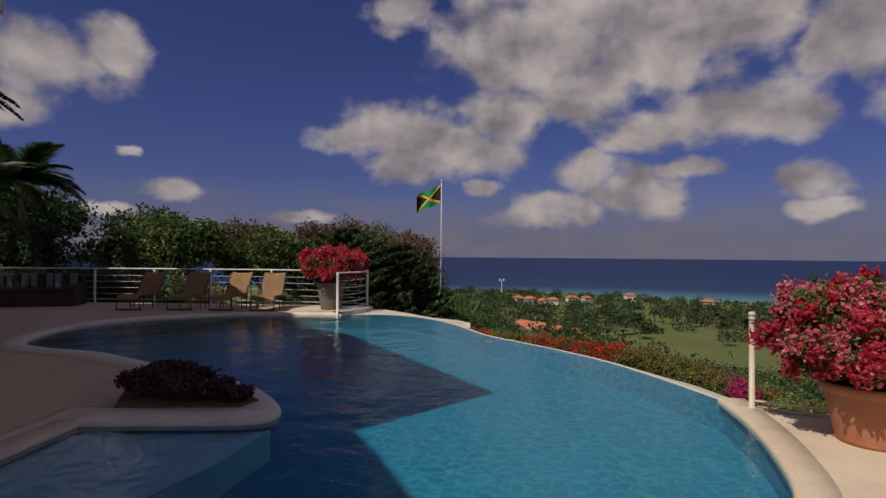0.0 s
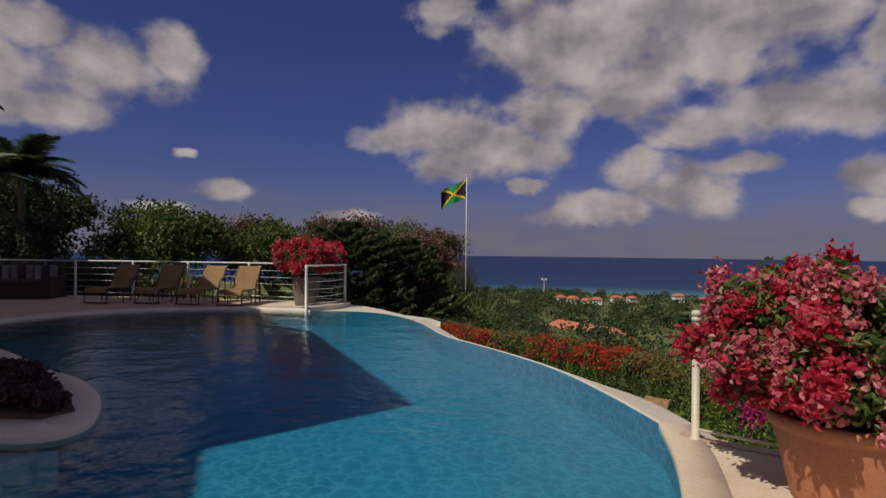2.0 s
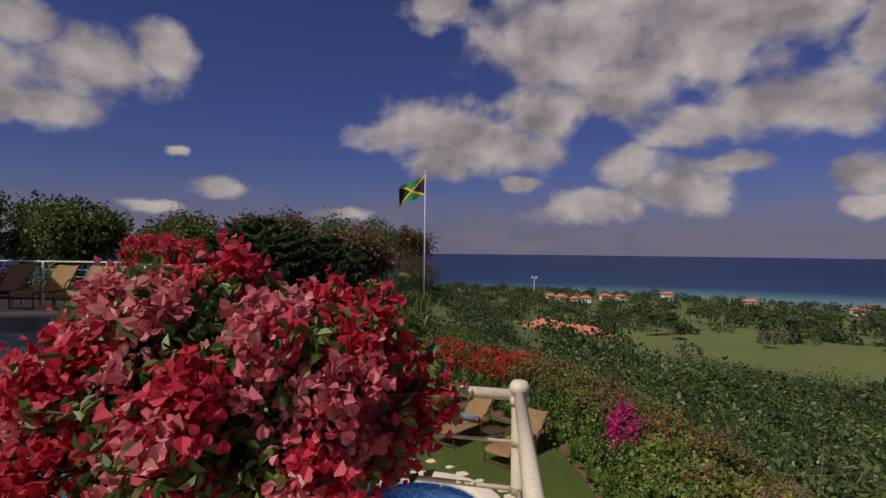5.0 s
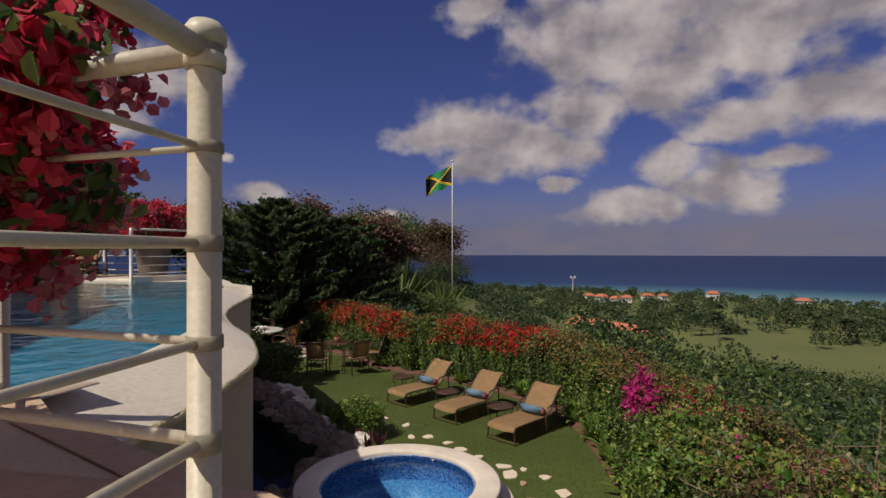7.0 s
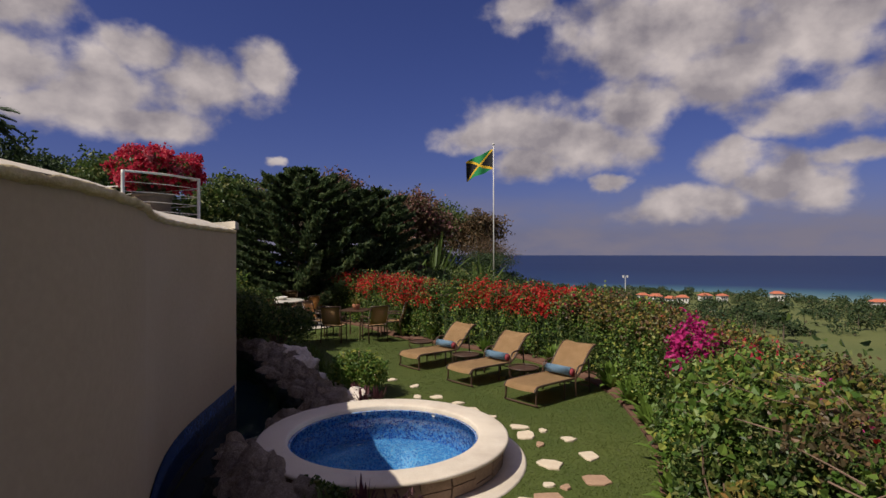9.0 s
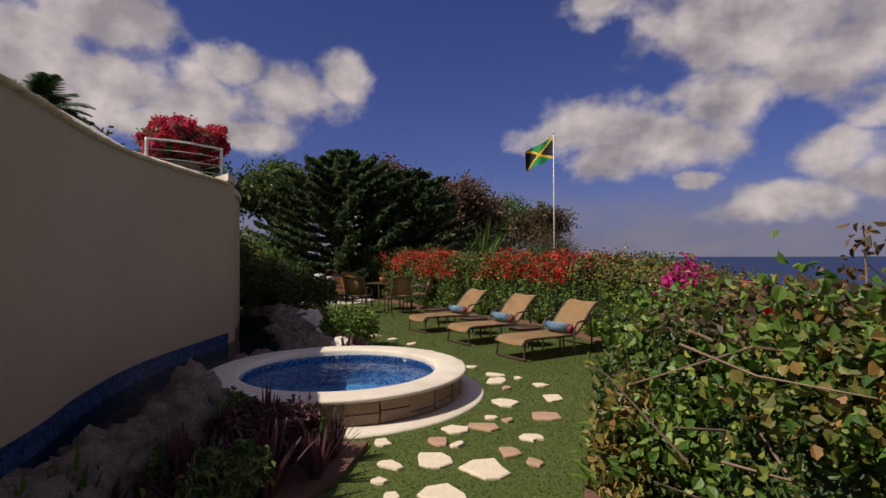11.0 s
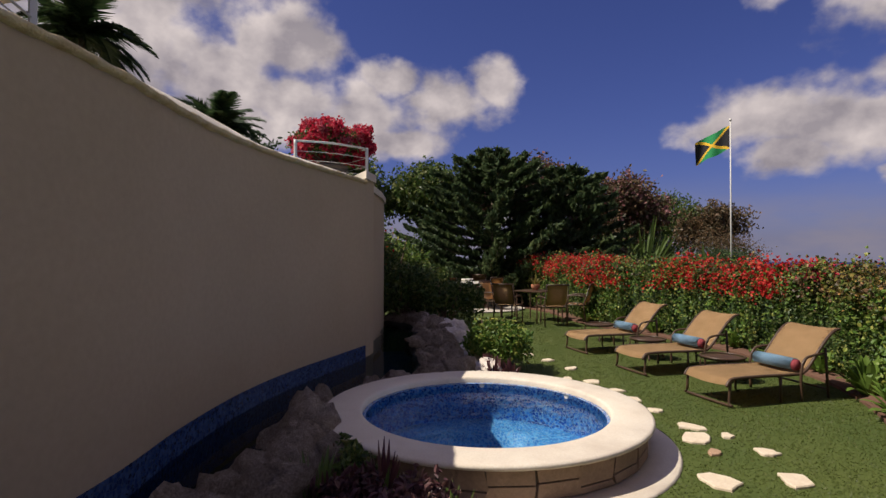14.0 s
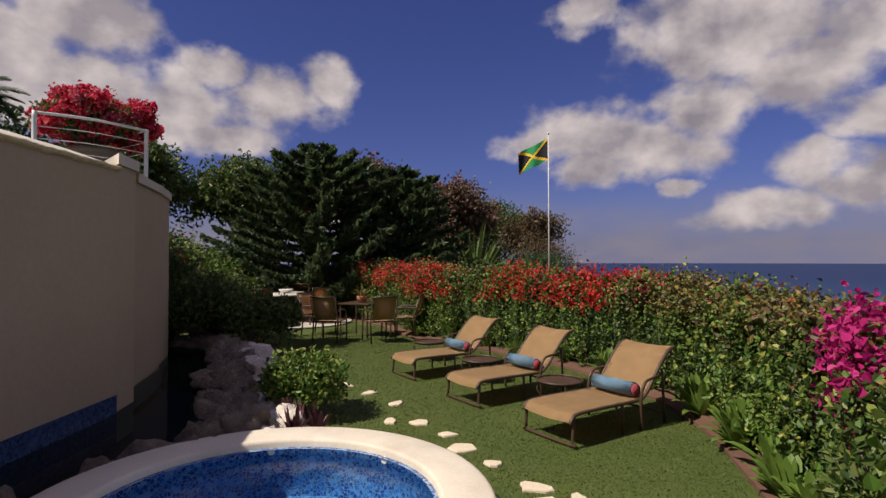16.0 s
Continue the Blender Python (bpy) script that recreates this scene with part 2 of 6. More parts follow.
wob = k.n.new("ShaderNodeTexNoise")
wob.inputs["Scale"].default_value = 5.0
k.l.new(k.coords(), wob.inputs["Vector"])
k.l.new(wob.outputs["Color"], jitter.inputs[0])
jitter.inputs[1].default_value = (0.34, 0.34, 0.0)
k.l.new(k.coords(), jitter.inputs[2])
# Pale cell edges paint a net of caustic light into the plaster colour.
caustic_net = k.voronoi(6.5, "DISTANCE_TO_EDGE", vec=jitter.outputs[0])
k.color(k.mix(k.ramp(k.noise(1.2, 4), [(0.3, (0, 0, 0)), (0.7, (0.5, 0.5, 0.5))]), k.ramp(caustic_net, [(0.0, (0.075, 0.30, 0.37)), (0.10, (0.034, 0.205, 0.285)), (0.45, (0.020, 0.165, 0.245))]), (0.026, 0.235, 0.35)))
k.bump(caustic_net, 0.5, 0.02)
M_POOL = k.m
M_SHELF = two_tone("shallow_plaster", (0.62, 0.60, 0.58), (0.68, 0.66, 0.64), 1.3, 0.6, 16, 0.3, 0.01)
M_WATER = water_mat("pool_water", (0.62, 0.88, 0.95), 8.0, 0.34, 0.02, 1.27)
M_TROUGH_WATER = water_mat("trough_water", (0.30, 0.42, 0.5), 3.0, 0.06, 0.03, 1.12)
M_SPA_WATER = water_mat("spa_water", (0.62, 0.84, 0.97), 9.0, 0.4, ior=1.2)
M_MOSAIC = mosaic_mat("blue_mosaic", [(0.0, (0.01, 0.03, 0.20)), (0.35, (0.02, 0.09, 0.36)), (0.7, (0.05, 0.20, 0.55)), (1.0, (0.22, 0.42, 0.7))], 0.028)
M_BAND = mosaic_mat("dark_blue_mosaic", [(0.0, (0.008, 0.016, 0.07)), (0.4, (0.015, 0.04, 0.14)), (1.0, (0.05, 0.10, 0.24))], 0.028, (0.05, 0.08, 0.14))
M_MOSAIC_DEEP = mosaic_mat("blue_mosaic_floor", [(0.0, (0.035, 0.15, 0.36)), (0.6, (0.06, 0.25, 0.48)), (1.0, (0.2, 0.42, 0.6))], 0.028)
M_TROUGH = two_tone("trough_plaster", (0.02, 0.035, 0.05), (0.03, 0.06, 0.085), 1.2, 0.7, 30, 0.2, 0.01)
M_RAIL = two_tone("cream_painted_metal", (0.55, 0.48, 0.36), (0.60, 0.53, 0.41), 6, 0.45, 90, 0.08, 0.002, (0.45, 0.36, 0.25))
M_WHITE_RAIL = two_tone("white_painted_metal", (0.60, 0.57, 0.51), (0.66, 0.63, 0.57), 6, 0.4, 90, 0.05, 0.002)
M_TERRACOTTA = two_tone("terracotta", (0.36, 0.14, 0.075), (0.44, 0.19, 0.10), 3, 0.8, 50, 0.25, 0.004, (0.5, 0.27, 0.17))
M_ROOF = two_tone("clay_roof_tiles", (0.42, 0.12, 0.07), (0.50, 0.17, 0.09), 1.4, 0.85, 12, 0.5, 0.05)
M_SOIL = two_tone("red_soil", (0.11, 0.055, 0.035), (0.17, 0.085, 0.055), 3, 0.95, 40, 0.6, 0.02)
M_STONE = two_tone("pale_flagstone", (0.62, 0.50, 0.36), (0.72, 0.60, 0.45), 4, 0.85, 40, 0.5, 0.01, (0.48, 0.34, 0.22))
M_TERRACE = two_tone("brown_terrace_paving", (0.48, 0.33, 0.225), (0.58, 0.41, 0.29), 1.1, 0.8, 30, 0.4, 0.008, (0.30, 0.19, 0.125))
M_FACING = two_tone("dark_facing_stone", (0.22, 0.15, 0.10), (0.32, 0.22, 0.15), 4, 0.9, 40, 0.6, 0.01)
M_STONE_RED = two_tone("brown_flagstone", (0.36, 0.22, 0.14), (0.44, 0.28, 0.18), 4, 0.85, 40, 0.5, 0.01)
k = Mat("coral_rock", 0.95, spec=0.3)
rock_big, rock_fine = k.noise(4, 6, 0.65), k.noise(16, 5, 0.7)
rock_c = k.mix(k.ramp(rock_big, [(0.32, (0, 0, 0)), (0.68, (1, 1, 1))]), (0.20, 0.145, 0.11), (0.50, 0.40, 0.32))
rock_c = k.mix(k.ramp(k.per_object(), [(0.0, (0, 0, 0)), (1.0, (0.6, 0.6, 0.6))]), rock_c, (0.44, 0.36, 0.29))
k.color(k.mix(0.6, rock_c, k.ramp(rock_fine, [(0.3, (0.2, 0.2, 0.2)), (0.7, (0.8, 0.8, 0.8))]), "OVERLAY")).bump(rock_fine, 1.0, 0.06)
M_ROCK = k.m
M_ROCK_WHITE = two_tone("white_coral_rock", (0.62, 0.52, 0.44), (0.74, 0.66, 0.58), 7, 0.95, 26, 1.0, 0.03, (0.4, 0.28, 0.2))
M_LAWN = two_tone("lawn_soil", (0.052, 0.078, 0.012), (0.078, 0.098, 0.017), 0.9, 0.95, 60, 0.4, 0.02)
M_GRASS = leaf_mat("grass_blades", [(0, (0.056, 0.078, 0.012)), (0.5, (0.070, 0.092, 0.014)), (0.85, (0.084, 0.102, 0.018)), (1, (0.12, 0.12, 0.03))])
M_SLING = two_tone("tan_sling_fabric", (0.42, 0.26, 0.12), (0.48, 0.30, 0.15), 8, 0.8, 400, 0.3, 0.002)
M_BRONZE = two_tone("bronze_frame", (0.055, 0.032, 0.02), (0.08, 0.045, 0.028), 6, 0.4, 90, 0.05, 0.002)
M_TOWEL = two_tone("blue_towel", (0.22, 0.36, 0.50), (0.28, 0.43, 0.57), 12, 0.95, 180, 0.8, 0.006)
M_TOWEL_RED = two_tone("red_towel", (0.30, 0.05, 0.06), (0.38, 0.07, 0.08), 12, 0.95, 180, 0.8, 0.006)
M_BARK = two_tone("grey_brown_bark", (0.10, 0.075, 0.055), (0.17, 0.13, 0.10), 4, 0.95, 22, 0.9, 0.03)
M_TWIG = two_tone("dry_twigs", (0.16, 0.10, 0.07), (0.24, 0.16, 0.11), 6, 0.9, 40, 0.4, 0.01)
GREEN = [(0, (0.032, 0.066, 0.018)), (0.4, (0.072, 0.118, 0.028)), (0.75, (0.13, 0.18, 0.042)), (1, (0.24, 0.24, 0.08))]
M_LEAF = leaf_mat("garden_leaves", GREEN, 0.45, 0.35)
M_LEAF_LIGHT = leaf_mat("young_leaves", [(0, (0.05, 0.11, 0.015)), (0.5, (0.11, 0.19, 0.03)), (0.85, (0.20, 0.26, 0.05)), (1, (0.36, 0.34, 0.07))])
M_LEAF_YELLOW = leaf_mat("yellowing_leaves", [(0, (0.06, 0.08, 0.02)), (0.4, (0.14, 0.14, 0.03)), (0.8, (0.26, 0.20, 0.05)), (1, (0.34, 0.17, 0.05))])
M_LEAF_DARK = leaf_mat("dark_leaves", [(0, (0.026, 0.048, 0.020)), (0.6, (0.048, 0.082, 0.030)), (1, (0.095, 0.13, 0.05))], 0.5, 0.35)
M_NEEDLE = leaf_mat("conifer_needles", [(0, (0.045, 0.078, 0.034)), (0.6, (0.09, 0.13, 0.055)), (1, (0.16, 0.20, 0.085))], 0.5, 0.45)
M_LEAF_RUST = leaf_mat("rusty_leaves", [(0, (0.045, 0.042, 0.02)), (0.5, (0.115, 0.08, 0.038)), (1, (0.20, 0.115, 0.06))])
M_BRACT = leaf_mat("crimson_bracts", [(0, (0.40, 0.014, 0.045)), (0.5, (0.60, 0.032, 0.075)), (0.88, (0.68, 0.08, 0.12)), (1, (0.72, 0.19, 0.20))], 0.6, 0.5)
M_BRACT_PINK = leaf_mat("pink_bracts", [(0, (0.45, 0.05, 0.10)), (0.5, (0.62, 0.16, 0.20)), (0.88, (0.70, 0.27, 0.29)), (1, (0.78, 0.44, 0.40))], 0.6, 0.4)
M_BRACT_RED = leaf_mat("scarlet_bracts", [(0, (0.36, 0.008, 0.012)), (0.5, (0.56, 0.018, 0.02)), (1, (0.68, 0.09, 0.05))], 0.6, 0.35)
M_BRACT_PURPLE = leaf_mat("magenta_bracts", [(0, (0.30, 0.005, 0.10)), (0.5, (0.50, 0.012, 0.17)), (1, (0.62, 0.05, 0.25))], 0.6, 0.35)
M_PURPLE_LEAF = leaf_mat("purple_leaves", [(0, (0.04, 0.018, 0.022)), (0.6, (0.10, 0.038, 0.045)), (1, (0.17, 0.085, 0.075))])
M_FAR = leaf_mat("distant_leaves", [(0, (0.022, 0.042, 0.014)), (0.5, (0.04, 0.065, 0.02)), (0.85, (0.07, 0.09, 0.03)), (1, (0.12, 0.10, 0.05))], 0.7, 0.1)
M_FIELD = two_tone("mown_field", (0.085, 0.105, 0.028), (0.122, 0.13, 0.038), 0.03, 0.95, 1.5, 0.3, 0.05)
M_WHITEWASH = two_tone("white_walls", (0.70, 0.66, 0.6), (0.76, 0.72, 0.66), 0.5, 0.8, 4, 0.1, 0.02)
M_GLASS = Mat("dark_glass", 0.05, spec=0.8).color((0.015, 0.017, 0.02)).m

# ---------------------------------------------------------------- mesh tools


def link(name, bm, mat, parent=None, smooth=False):
    me = bpy.data.meshes.new(name)
    bm.normal_update()
    bm.to_mesh(me)
    bm.free()
    for p in me.polygons:
        p.use_smooth = smooth
    me.materials.append(mat)
    ob = new(name, me)
    ob.parent = parent
    return ob


def part(name, bm, mat, parent, label="", smooth=False):
    return tagged(link(name, bm, mat, parent, smooth), label)


def empty(name, m=None, **tags):
    e = new(name)
    e.empty_display_size = 0.2
    if m is not None:
        e.matrix_world = m
    return tagged(e, **tags)


def from_arrays(name, verts, faces, mat, parent=None, smooth=False):
    """A mesh from computed numpy arrays of corners and equal-sided faces."""
    verts, faces = np.asarray(verts, np.float32), np.asarray(faces, np.int32)
    me = bpy.data.meshes.new(name)
    me.vertices.add(len(verts))
    me.vertices.foreach_set("co", verts.ravel())
    k = faces.shape[1]
    me.loops.add(faces.size)
    me.loops.foreach_set("vertex_index", faces.ravel())
    me.polygons.add(len(faces))
    me.polygons.foreach_set("loop_start", np.arange(0, faces.size, k, dtype=np.int32))
    me.update(calc_edges=True)
    me.polygons.foreach_set("use_smooth", np.full(len(faces), smooth))
    me.materials.append(mat)
    ob = new(name, me)
    ob.parent = parent
    return ob


def box(bm, size, at=(0, 0, 0), bevel=0.0, turn=0.0, tilt=None):
    m = Matrix.Translation(at) @ Matrix.Rotation(turn, 4, "Z")
    if tilt is not None:
        m = m @ tilt
    made = bmesh.ops.create_cube(bm, size=1, matrix=m @ Matrix.Diagonal((*size, 1)))
    if bevel:
        edges = list({e for v in made["verts"] for e in v.link_edges})
        bmesh.ops.bevel(bm, geom=edges, offset=bevel, segments=2, profile=0.7, affect="EDGES")
    return bm


def tube(bm, pts, r, sides=10, r2=None, cap=True):
    """A round bar along points; tapers to r2."""
    pts = [Vector(p) for p in pts]
    rings = []
    up = Vector((0, 0, 1))
    for i, p in enumerate(pts):
        d = (pts[min(i + 1, len(pts) - 1)] - pts[max(i - 1, 0)]).normalized()
        a = d.cross(up if abs(d.z) < 0.95 else Vector((1, 0, 0))).normalized()
        b = d.cross(a)
        rr = r if r2 is None else r + (r2 - r) * i / max(1, len(pts) - 1)
        rings.append([bm.verts.new(p + (a * math.cos(k * math.tau / sides) + b * math.sin(k * math.tau / sides)) * rr) for k in range(sides)])
    for q, w in zip(rings, rings[1:]):
        for k in range(sides):
            bm.faces.new((q[k], q[(k + 1) % sides], w[(k + 1) % sides], w[k]))
    if cap:
        bm.faces.new(rings[0][::-1])
        bm.faces.new(rings[-1])
    return bm


def lathe(bm, profile, sides=32, at=(0, 0, 0)):
    """Turn a profile of (radius, height) round the upright axis."""
    rings = []
    for r, z in profile:
        rings.append([bm.verts.new((at[0] + r * math.cos(k * math.tau / sides), at[1] + r * math.sin(k * math.tau / sides), at[2] + z)) for k in range(sides)])
    for q, w in zip(rings, rings[1:]):
        for k in range(sides):
            bm.faces.new((q[k], q[(k + 1) % sides], w[(k + 1) % sides], w[k]))
    return bm


def curve(points, steps=8, closed=False):
    """A smooth line through plan points."""
    out, n = [], len(points)
    P = [np.array(p, float) for p in points]
    for i in range(n if closed else n - 1):
        a, b, c, d = (P[(i + k) % n] if closed else P[min(max(i + k, 0), n - 1)] for k in (-1, 0, 1, 2))
        for s in range(steps):
            t = s / steps
            out.append(0.5 * (2 * b + (c - a) * t + (2 * a - 5 * b + 4 * c - d) * t * t + (3 * b - a - 3 * c + d) * t ** 3))
    if not closed:
        out.append(P[-1])
    return [tuple(p) for p in out]


def resample(line, n):
    line = np.array(line, float)
    s = np.r_[0, np.cumsum(np.linalg.norm(np.diff(line, axis=0), axis=1))]
    u = np.linspace(0, s[-1], n)
    return np.stack([np.interp(u, s, line[:, k]) for k in range(line.shape[1])], 1)


def offset_line(line, d):
    """The plan line moved d to its right."""
    line = np.array(line, float)[:, :2]
    t = np.gradient(line, axis=0)
    t /= np.linalg.norm(t, axis=1)[:, None] + 1e-9
    return line + d * np.stack([t[:, 1], -t[:, 0]], 1)


def strips(bm, *lines):
    """Faces between neighbouring lines of equally many 3D points."""
    rows = [[bm.verts.new(p) for p in line] for line in lines]
    for q, w in zip(rows, rows[1:]):
        for i in range(len(q) - 1):
            bm.faces.new((q[i], q[i + 1], w[i + 1], w[i]))
    return bm


def with_z(line, z):
    return [(p[0], p[1], z) for p in line]


def sheet(bm, outer, holes=(), z=0.0):
    """A flat sheet with holes."""
    edges = []
    for loop in (outer, *holes):
        vs = [bm.verts.new((p[0], p[1], z)) for p in loop]
        edges += [bm.edges.new((vs[i], vs[(i + 1) % len(vs)])) for i in range(len(vs))]
    made = bmesh.ops.triangle_fill(bm, use_beauty=True, edges=edges)
    for g in made["geom"]:
        if isinstance(g, bmesh.types.BMFace):
            g.normal_update()
            if g.normal.z < 0:
                g.normal_flip()
    return bm


def slab(bm, outline, z0, z1):
    """A solid of that plan outline (counter-clockwise)."""
    top = bm.faces.new([bm.verts.new((p[0], p[1], z1)) for p in outline])
    low = [bm.verts.new((p[0], p[1], z0)) for p in outline]
    tv = list(top.verts)
    n = len(tv)
    for i in range(n):
        bm.faces.new((low[i], low[(i + 1) % n], tv[(i + 1) % n], tv[i]))
    bm.faces.new(low[::-1])
    return bm


def inside(points, poly):
    """Which of the plan points lie inside the polygon."""
    x, y = points[:, 0], points[:, 1]
    hit = np.zeros(len(points), bool)
    poly = np.array(poly, float)
    for (x0, y0), (x1, y1) in zip(poly[:, :2], np.roll(poly[:, :2], -1, 0)):
        c = (y0 > y) != (y1 > y)
        hit ^= c & (x < (x1 - x0) * (y - y0) / (y1 - y0 + 1e-12) + x0)
    return hit


def leaf_arrays(pts, size, rng, spread=0.35, up=0.3, shape=0.55, fold=0.18, axis=None):
    """Folded leaves (four corners, two faces each way) at the points."""
    n = len(pts)
    d = rng.normal(size=(n, 3))
    d[:, 2] += up
    if axis is not None:
        d = d * 0.45 + axis
    d /= np.linalg.norm(d, axis=1)[:, None]
    side = np.cross(d, rng.normal(size=(n, 3)))
    side /= np.linalg.norm(side, axis=1)[:, None] + 1e-9
    nor = np.cross(d, side)
    L = (size * (1 + spread * rng.uniform(-1, 1, n)))[:, None]
    W = L * shape * 0.5
    a, c = pts - d * L * 0.5, pts + d * L * 0.5 - nor * L * 0.06
    lift = nor * L * fold
    q1, q2 = pts - d * L * 0.2, pts + d * L * 0.16
    V = np.stack([a, q1 + side * W * 0.85 + lift, q2 + side * W * 0.8 + lift, c, q2 - side * W * 0.8 + lift, q1 - side * W * 0.85 + lift], 1).reshape(-1, 3)
    k = np.arange(n)[:, None] * 6
    F = np.concatenate([k + [0, 1, 2, 3], k + [0, 3, 4, 5]], 1).reshape(-1, 4)
    return V, F


def leaves(name, pts, size, mat, parent, seed=0, **how):
    V, F = leaf_arrays(np.asarray(pts, float), size, np.random.default_rng(seed), **how)
    return from_arrays(name, V, F, mat, parent)


def shell(rng, n, centre, radii, inner=0.75, bumps=0.18, low=-0.35):
    """Points in the outer shell of a lumpy dome."""
    d = rng.normal(size=(int(n * 1.6) + 8, 3))
    d /= np.linalg.norm(d, axis=1)[:, None]
    d = d[d[:, 2] > low][:n]
    lump = 1 + bumps * (np.sin(d[:, 0] * 7.1 + centre[0]) * np.cos(d[:, 1] * 6.3 + centre[1]) + 0.7 * np.sin(d[:, 2] * 9 + d[:, 0] * 5))
    r = rng.uniform(inner, 1.0, len(d)) * lump
    return np.array(centre) + d * r[:, None] * np.array(radii)


# ---------------------------------------------------------------- plan
GARDEN = -2.82
SEA = -33.0
CREST = curve([(-3.0, 13.05), (-2.06, 13.2), (-1.17, 12.85), (-0.3, 11.8), (0.12, 10.9), (0.52, 9.95), (1.08, 9.2), (1.66, 8.4), (2.19, 7.5), (2.6, 6.4), (2.87, 5.46)])
WALL_TOP = curve([(0.2, 11.8), (0.50, 11.0), (0.80, 10.22), (1.08, 9.62), (1.42, 9.05), (1.90, 8.40), (2.37, 7.86), (2.77, 7.29), (3.08, 6.7), (3.28, 5.9), (3.36, 5.3), (3.40, 4.9)])
NEAR_EDGE = curve([(2.87, 5.46), (2.76, 4.67), (2.55, 3.85), (2.2, 3.0), (1.5, 2.2), (0.4, 1.8), (-1.0, 1.7), (-2.6, 1.8), (-3.45, 2.5), (-3.5, 3.5), (-3.47, 4.3)], 6)
PENINSULA = curve([(-3.47, 4.3), (-2.05, 4.40)], 3) + curve([(-1.9, 4.43), (-1.78, 4.58), (-1.9, 4.92), (-2.35, 5.5), (-3.0, 6.02), (-3.75, 6.4), (-4.6, 6.95), (-5.6, 7.5), (-6.5, 7.75), (-7.3, 8.2), (-7.75, 9.1),
                                                                 (-7.9, 10.2), (-7.5, 11.3), (-6.4, 12.25), (-5.2, 12.8), (-4.2, 12.98), (-3.0, 13.05)], 6)
POOL = [p for line in (CREST, NEAR_EDGE, PENINSULA) for p in line[:-1]]
POOL_CCW = POOL[::-1]

# ---------------------------------------------------------------- pool
pool = empty("pool", label="curved infinity pool with blue water and cream coping", category="swimming pool", kind="structure")
bm = bmesh.new()
closed = POOL + POOL[:1]
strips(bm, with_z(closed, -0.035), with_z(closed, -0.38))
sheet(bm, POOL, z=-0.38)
part("pool_shell", bm, M_POOL, pool, "blue plaster pool floor and sides with a painted caustic net")
bm = bmesh.new()
shelf_line = [(-3.5, 2.2), (-3.47, 4.3), (-1.95, 4.42), (-1.75, 4.45), (-1.9, 3.6), (-2.2, 2.8), (-2.5, 1.9)]
slab(bm, shelf_line[::-1], -0.5, -0.10)
part("shallow_shelf", bm, M_SHELF, pool, "pale shallow pool shelf")
bm = bmesh.new()
sheet(bm, POOL, z=-0.030)
part("water", bm, M_WATER, pool, "rippled blue pool water", True)

# infinity edge: rounded crest, sloping cap, drop wall down to the trough
N = 90
crest = resample(CREST[24:] + [(2.83, 5.1)], N)
outer = resample(WALL_TOP, N)
wall = empty("wall_pool", label="tall curved cream rendered infinity pool wall", category="wall", kind="structure")
bm = bmesh.new()
strips(bm, with_z(crest, -0.045), with_z(offset_line(crest, -0.005), -0.022), with_z(crest * 0.93 + outer * 0.07, -0.024), with_z(crest * 0.1 + outer * 0.9, -0.146),
       with_z(outer * 1.0, -0.158), with_z(offset_line(outer, -0.022), -0.166))
part("wall_cap", bm, M_CAP, wall, "sloping cream cap", True)
bm = bmesh.new()
rough_lip = [np.array([(p[0], p[1], 0.0) for p in offset_line(outer, -0.022 - d)]) + np.array([(0, 0, z + 0.006 * math.sin(i * 2.3 + k) + 0.004 * math.sin(i * 5.1)) for i in range(N)])
             for k, (d, z) in enumerate(((0.0, -0.164), (0.014, -0.172), (0.018, -0.188), (0.010, -0.206), (-0.022, -0.216)))]
strips(bm, *[[tuple(p) for p in line] for line in rough_lip])
part("lip", bm, M_LIP, wall, "yellowed worn lip of the cap", True)
bm = bmesh.new()
strips(bm, with_z(outer, -0.20), with_z(outer, -2.5))
part("wall_face", bm, M_WALL, wall, "", True)
bm = bmesh.new()
strips(bm, with_z(offset_line(outer, -0.012), -2.49), with_z(offset_line(outer, -0.012), -3.0))
part("tile_band", bm, M_BAND, wall, "blue mosaic band at the waterline", True)
# end block beyond the crest
bm = bmesh.new()
block = [(0.19, 11.79), (-0.05, 12.2), (-0.75, 12.75), (-1.5, 13.75), (-2.15, 14.5), (-2.6, 14.75), (-3.05, 14.4), (-3.05, 13.1)] + [tuple(p) for p in offset_line(CREST, -0.06)[1:25:3]]
slab(bm, block, -3.0, -0.14)
part("end_block", bm, M_WALL, wall)
bm = bmesh.new()
slab(bm, [(0.235, 11.78), (-0.03, 12.23), (-0.72, 12.78), (-1.47, 13.78), (-2.13, 14.53), (-2.6, 14.79), (-3.08, 14.4), (-3.08, 13.1)] + [tuple(p) for p in offset_line(CREST, -0.05)[1:25:3]], -0.14, -0.03)
bmesh.ops.bevel(bm, geom=[e for e in bm.edges if len(e.link_faces) == 2 and e.calc_face_angle(0) > 0.9], offset=0.015, segments=2, affect="EDGES")
part("end_cap", bm, M_CAP, wall, "flat cream coping slab")

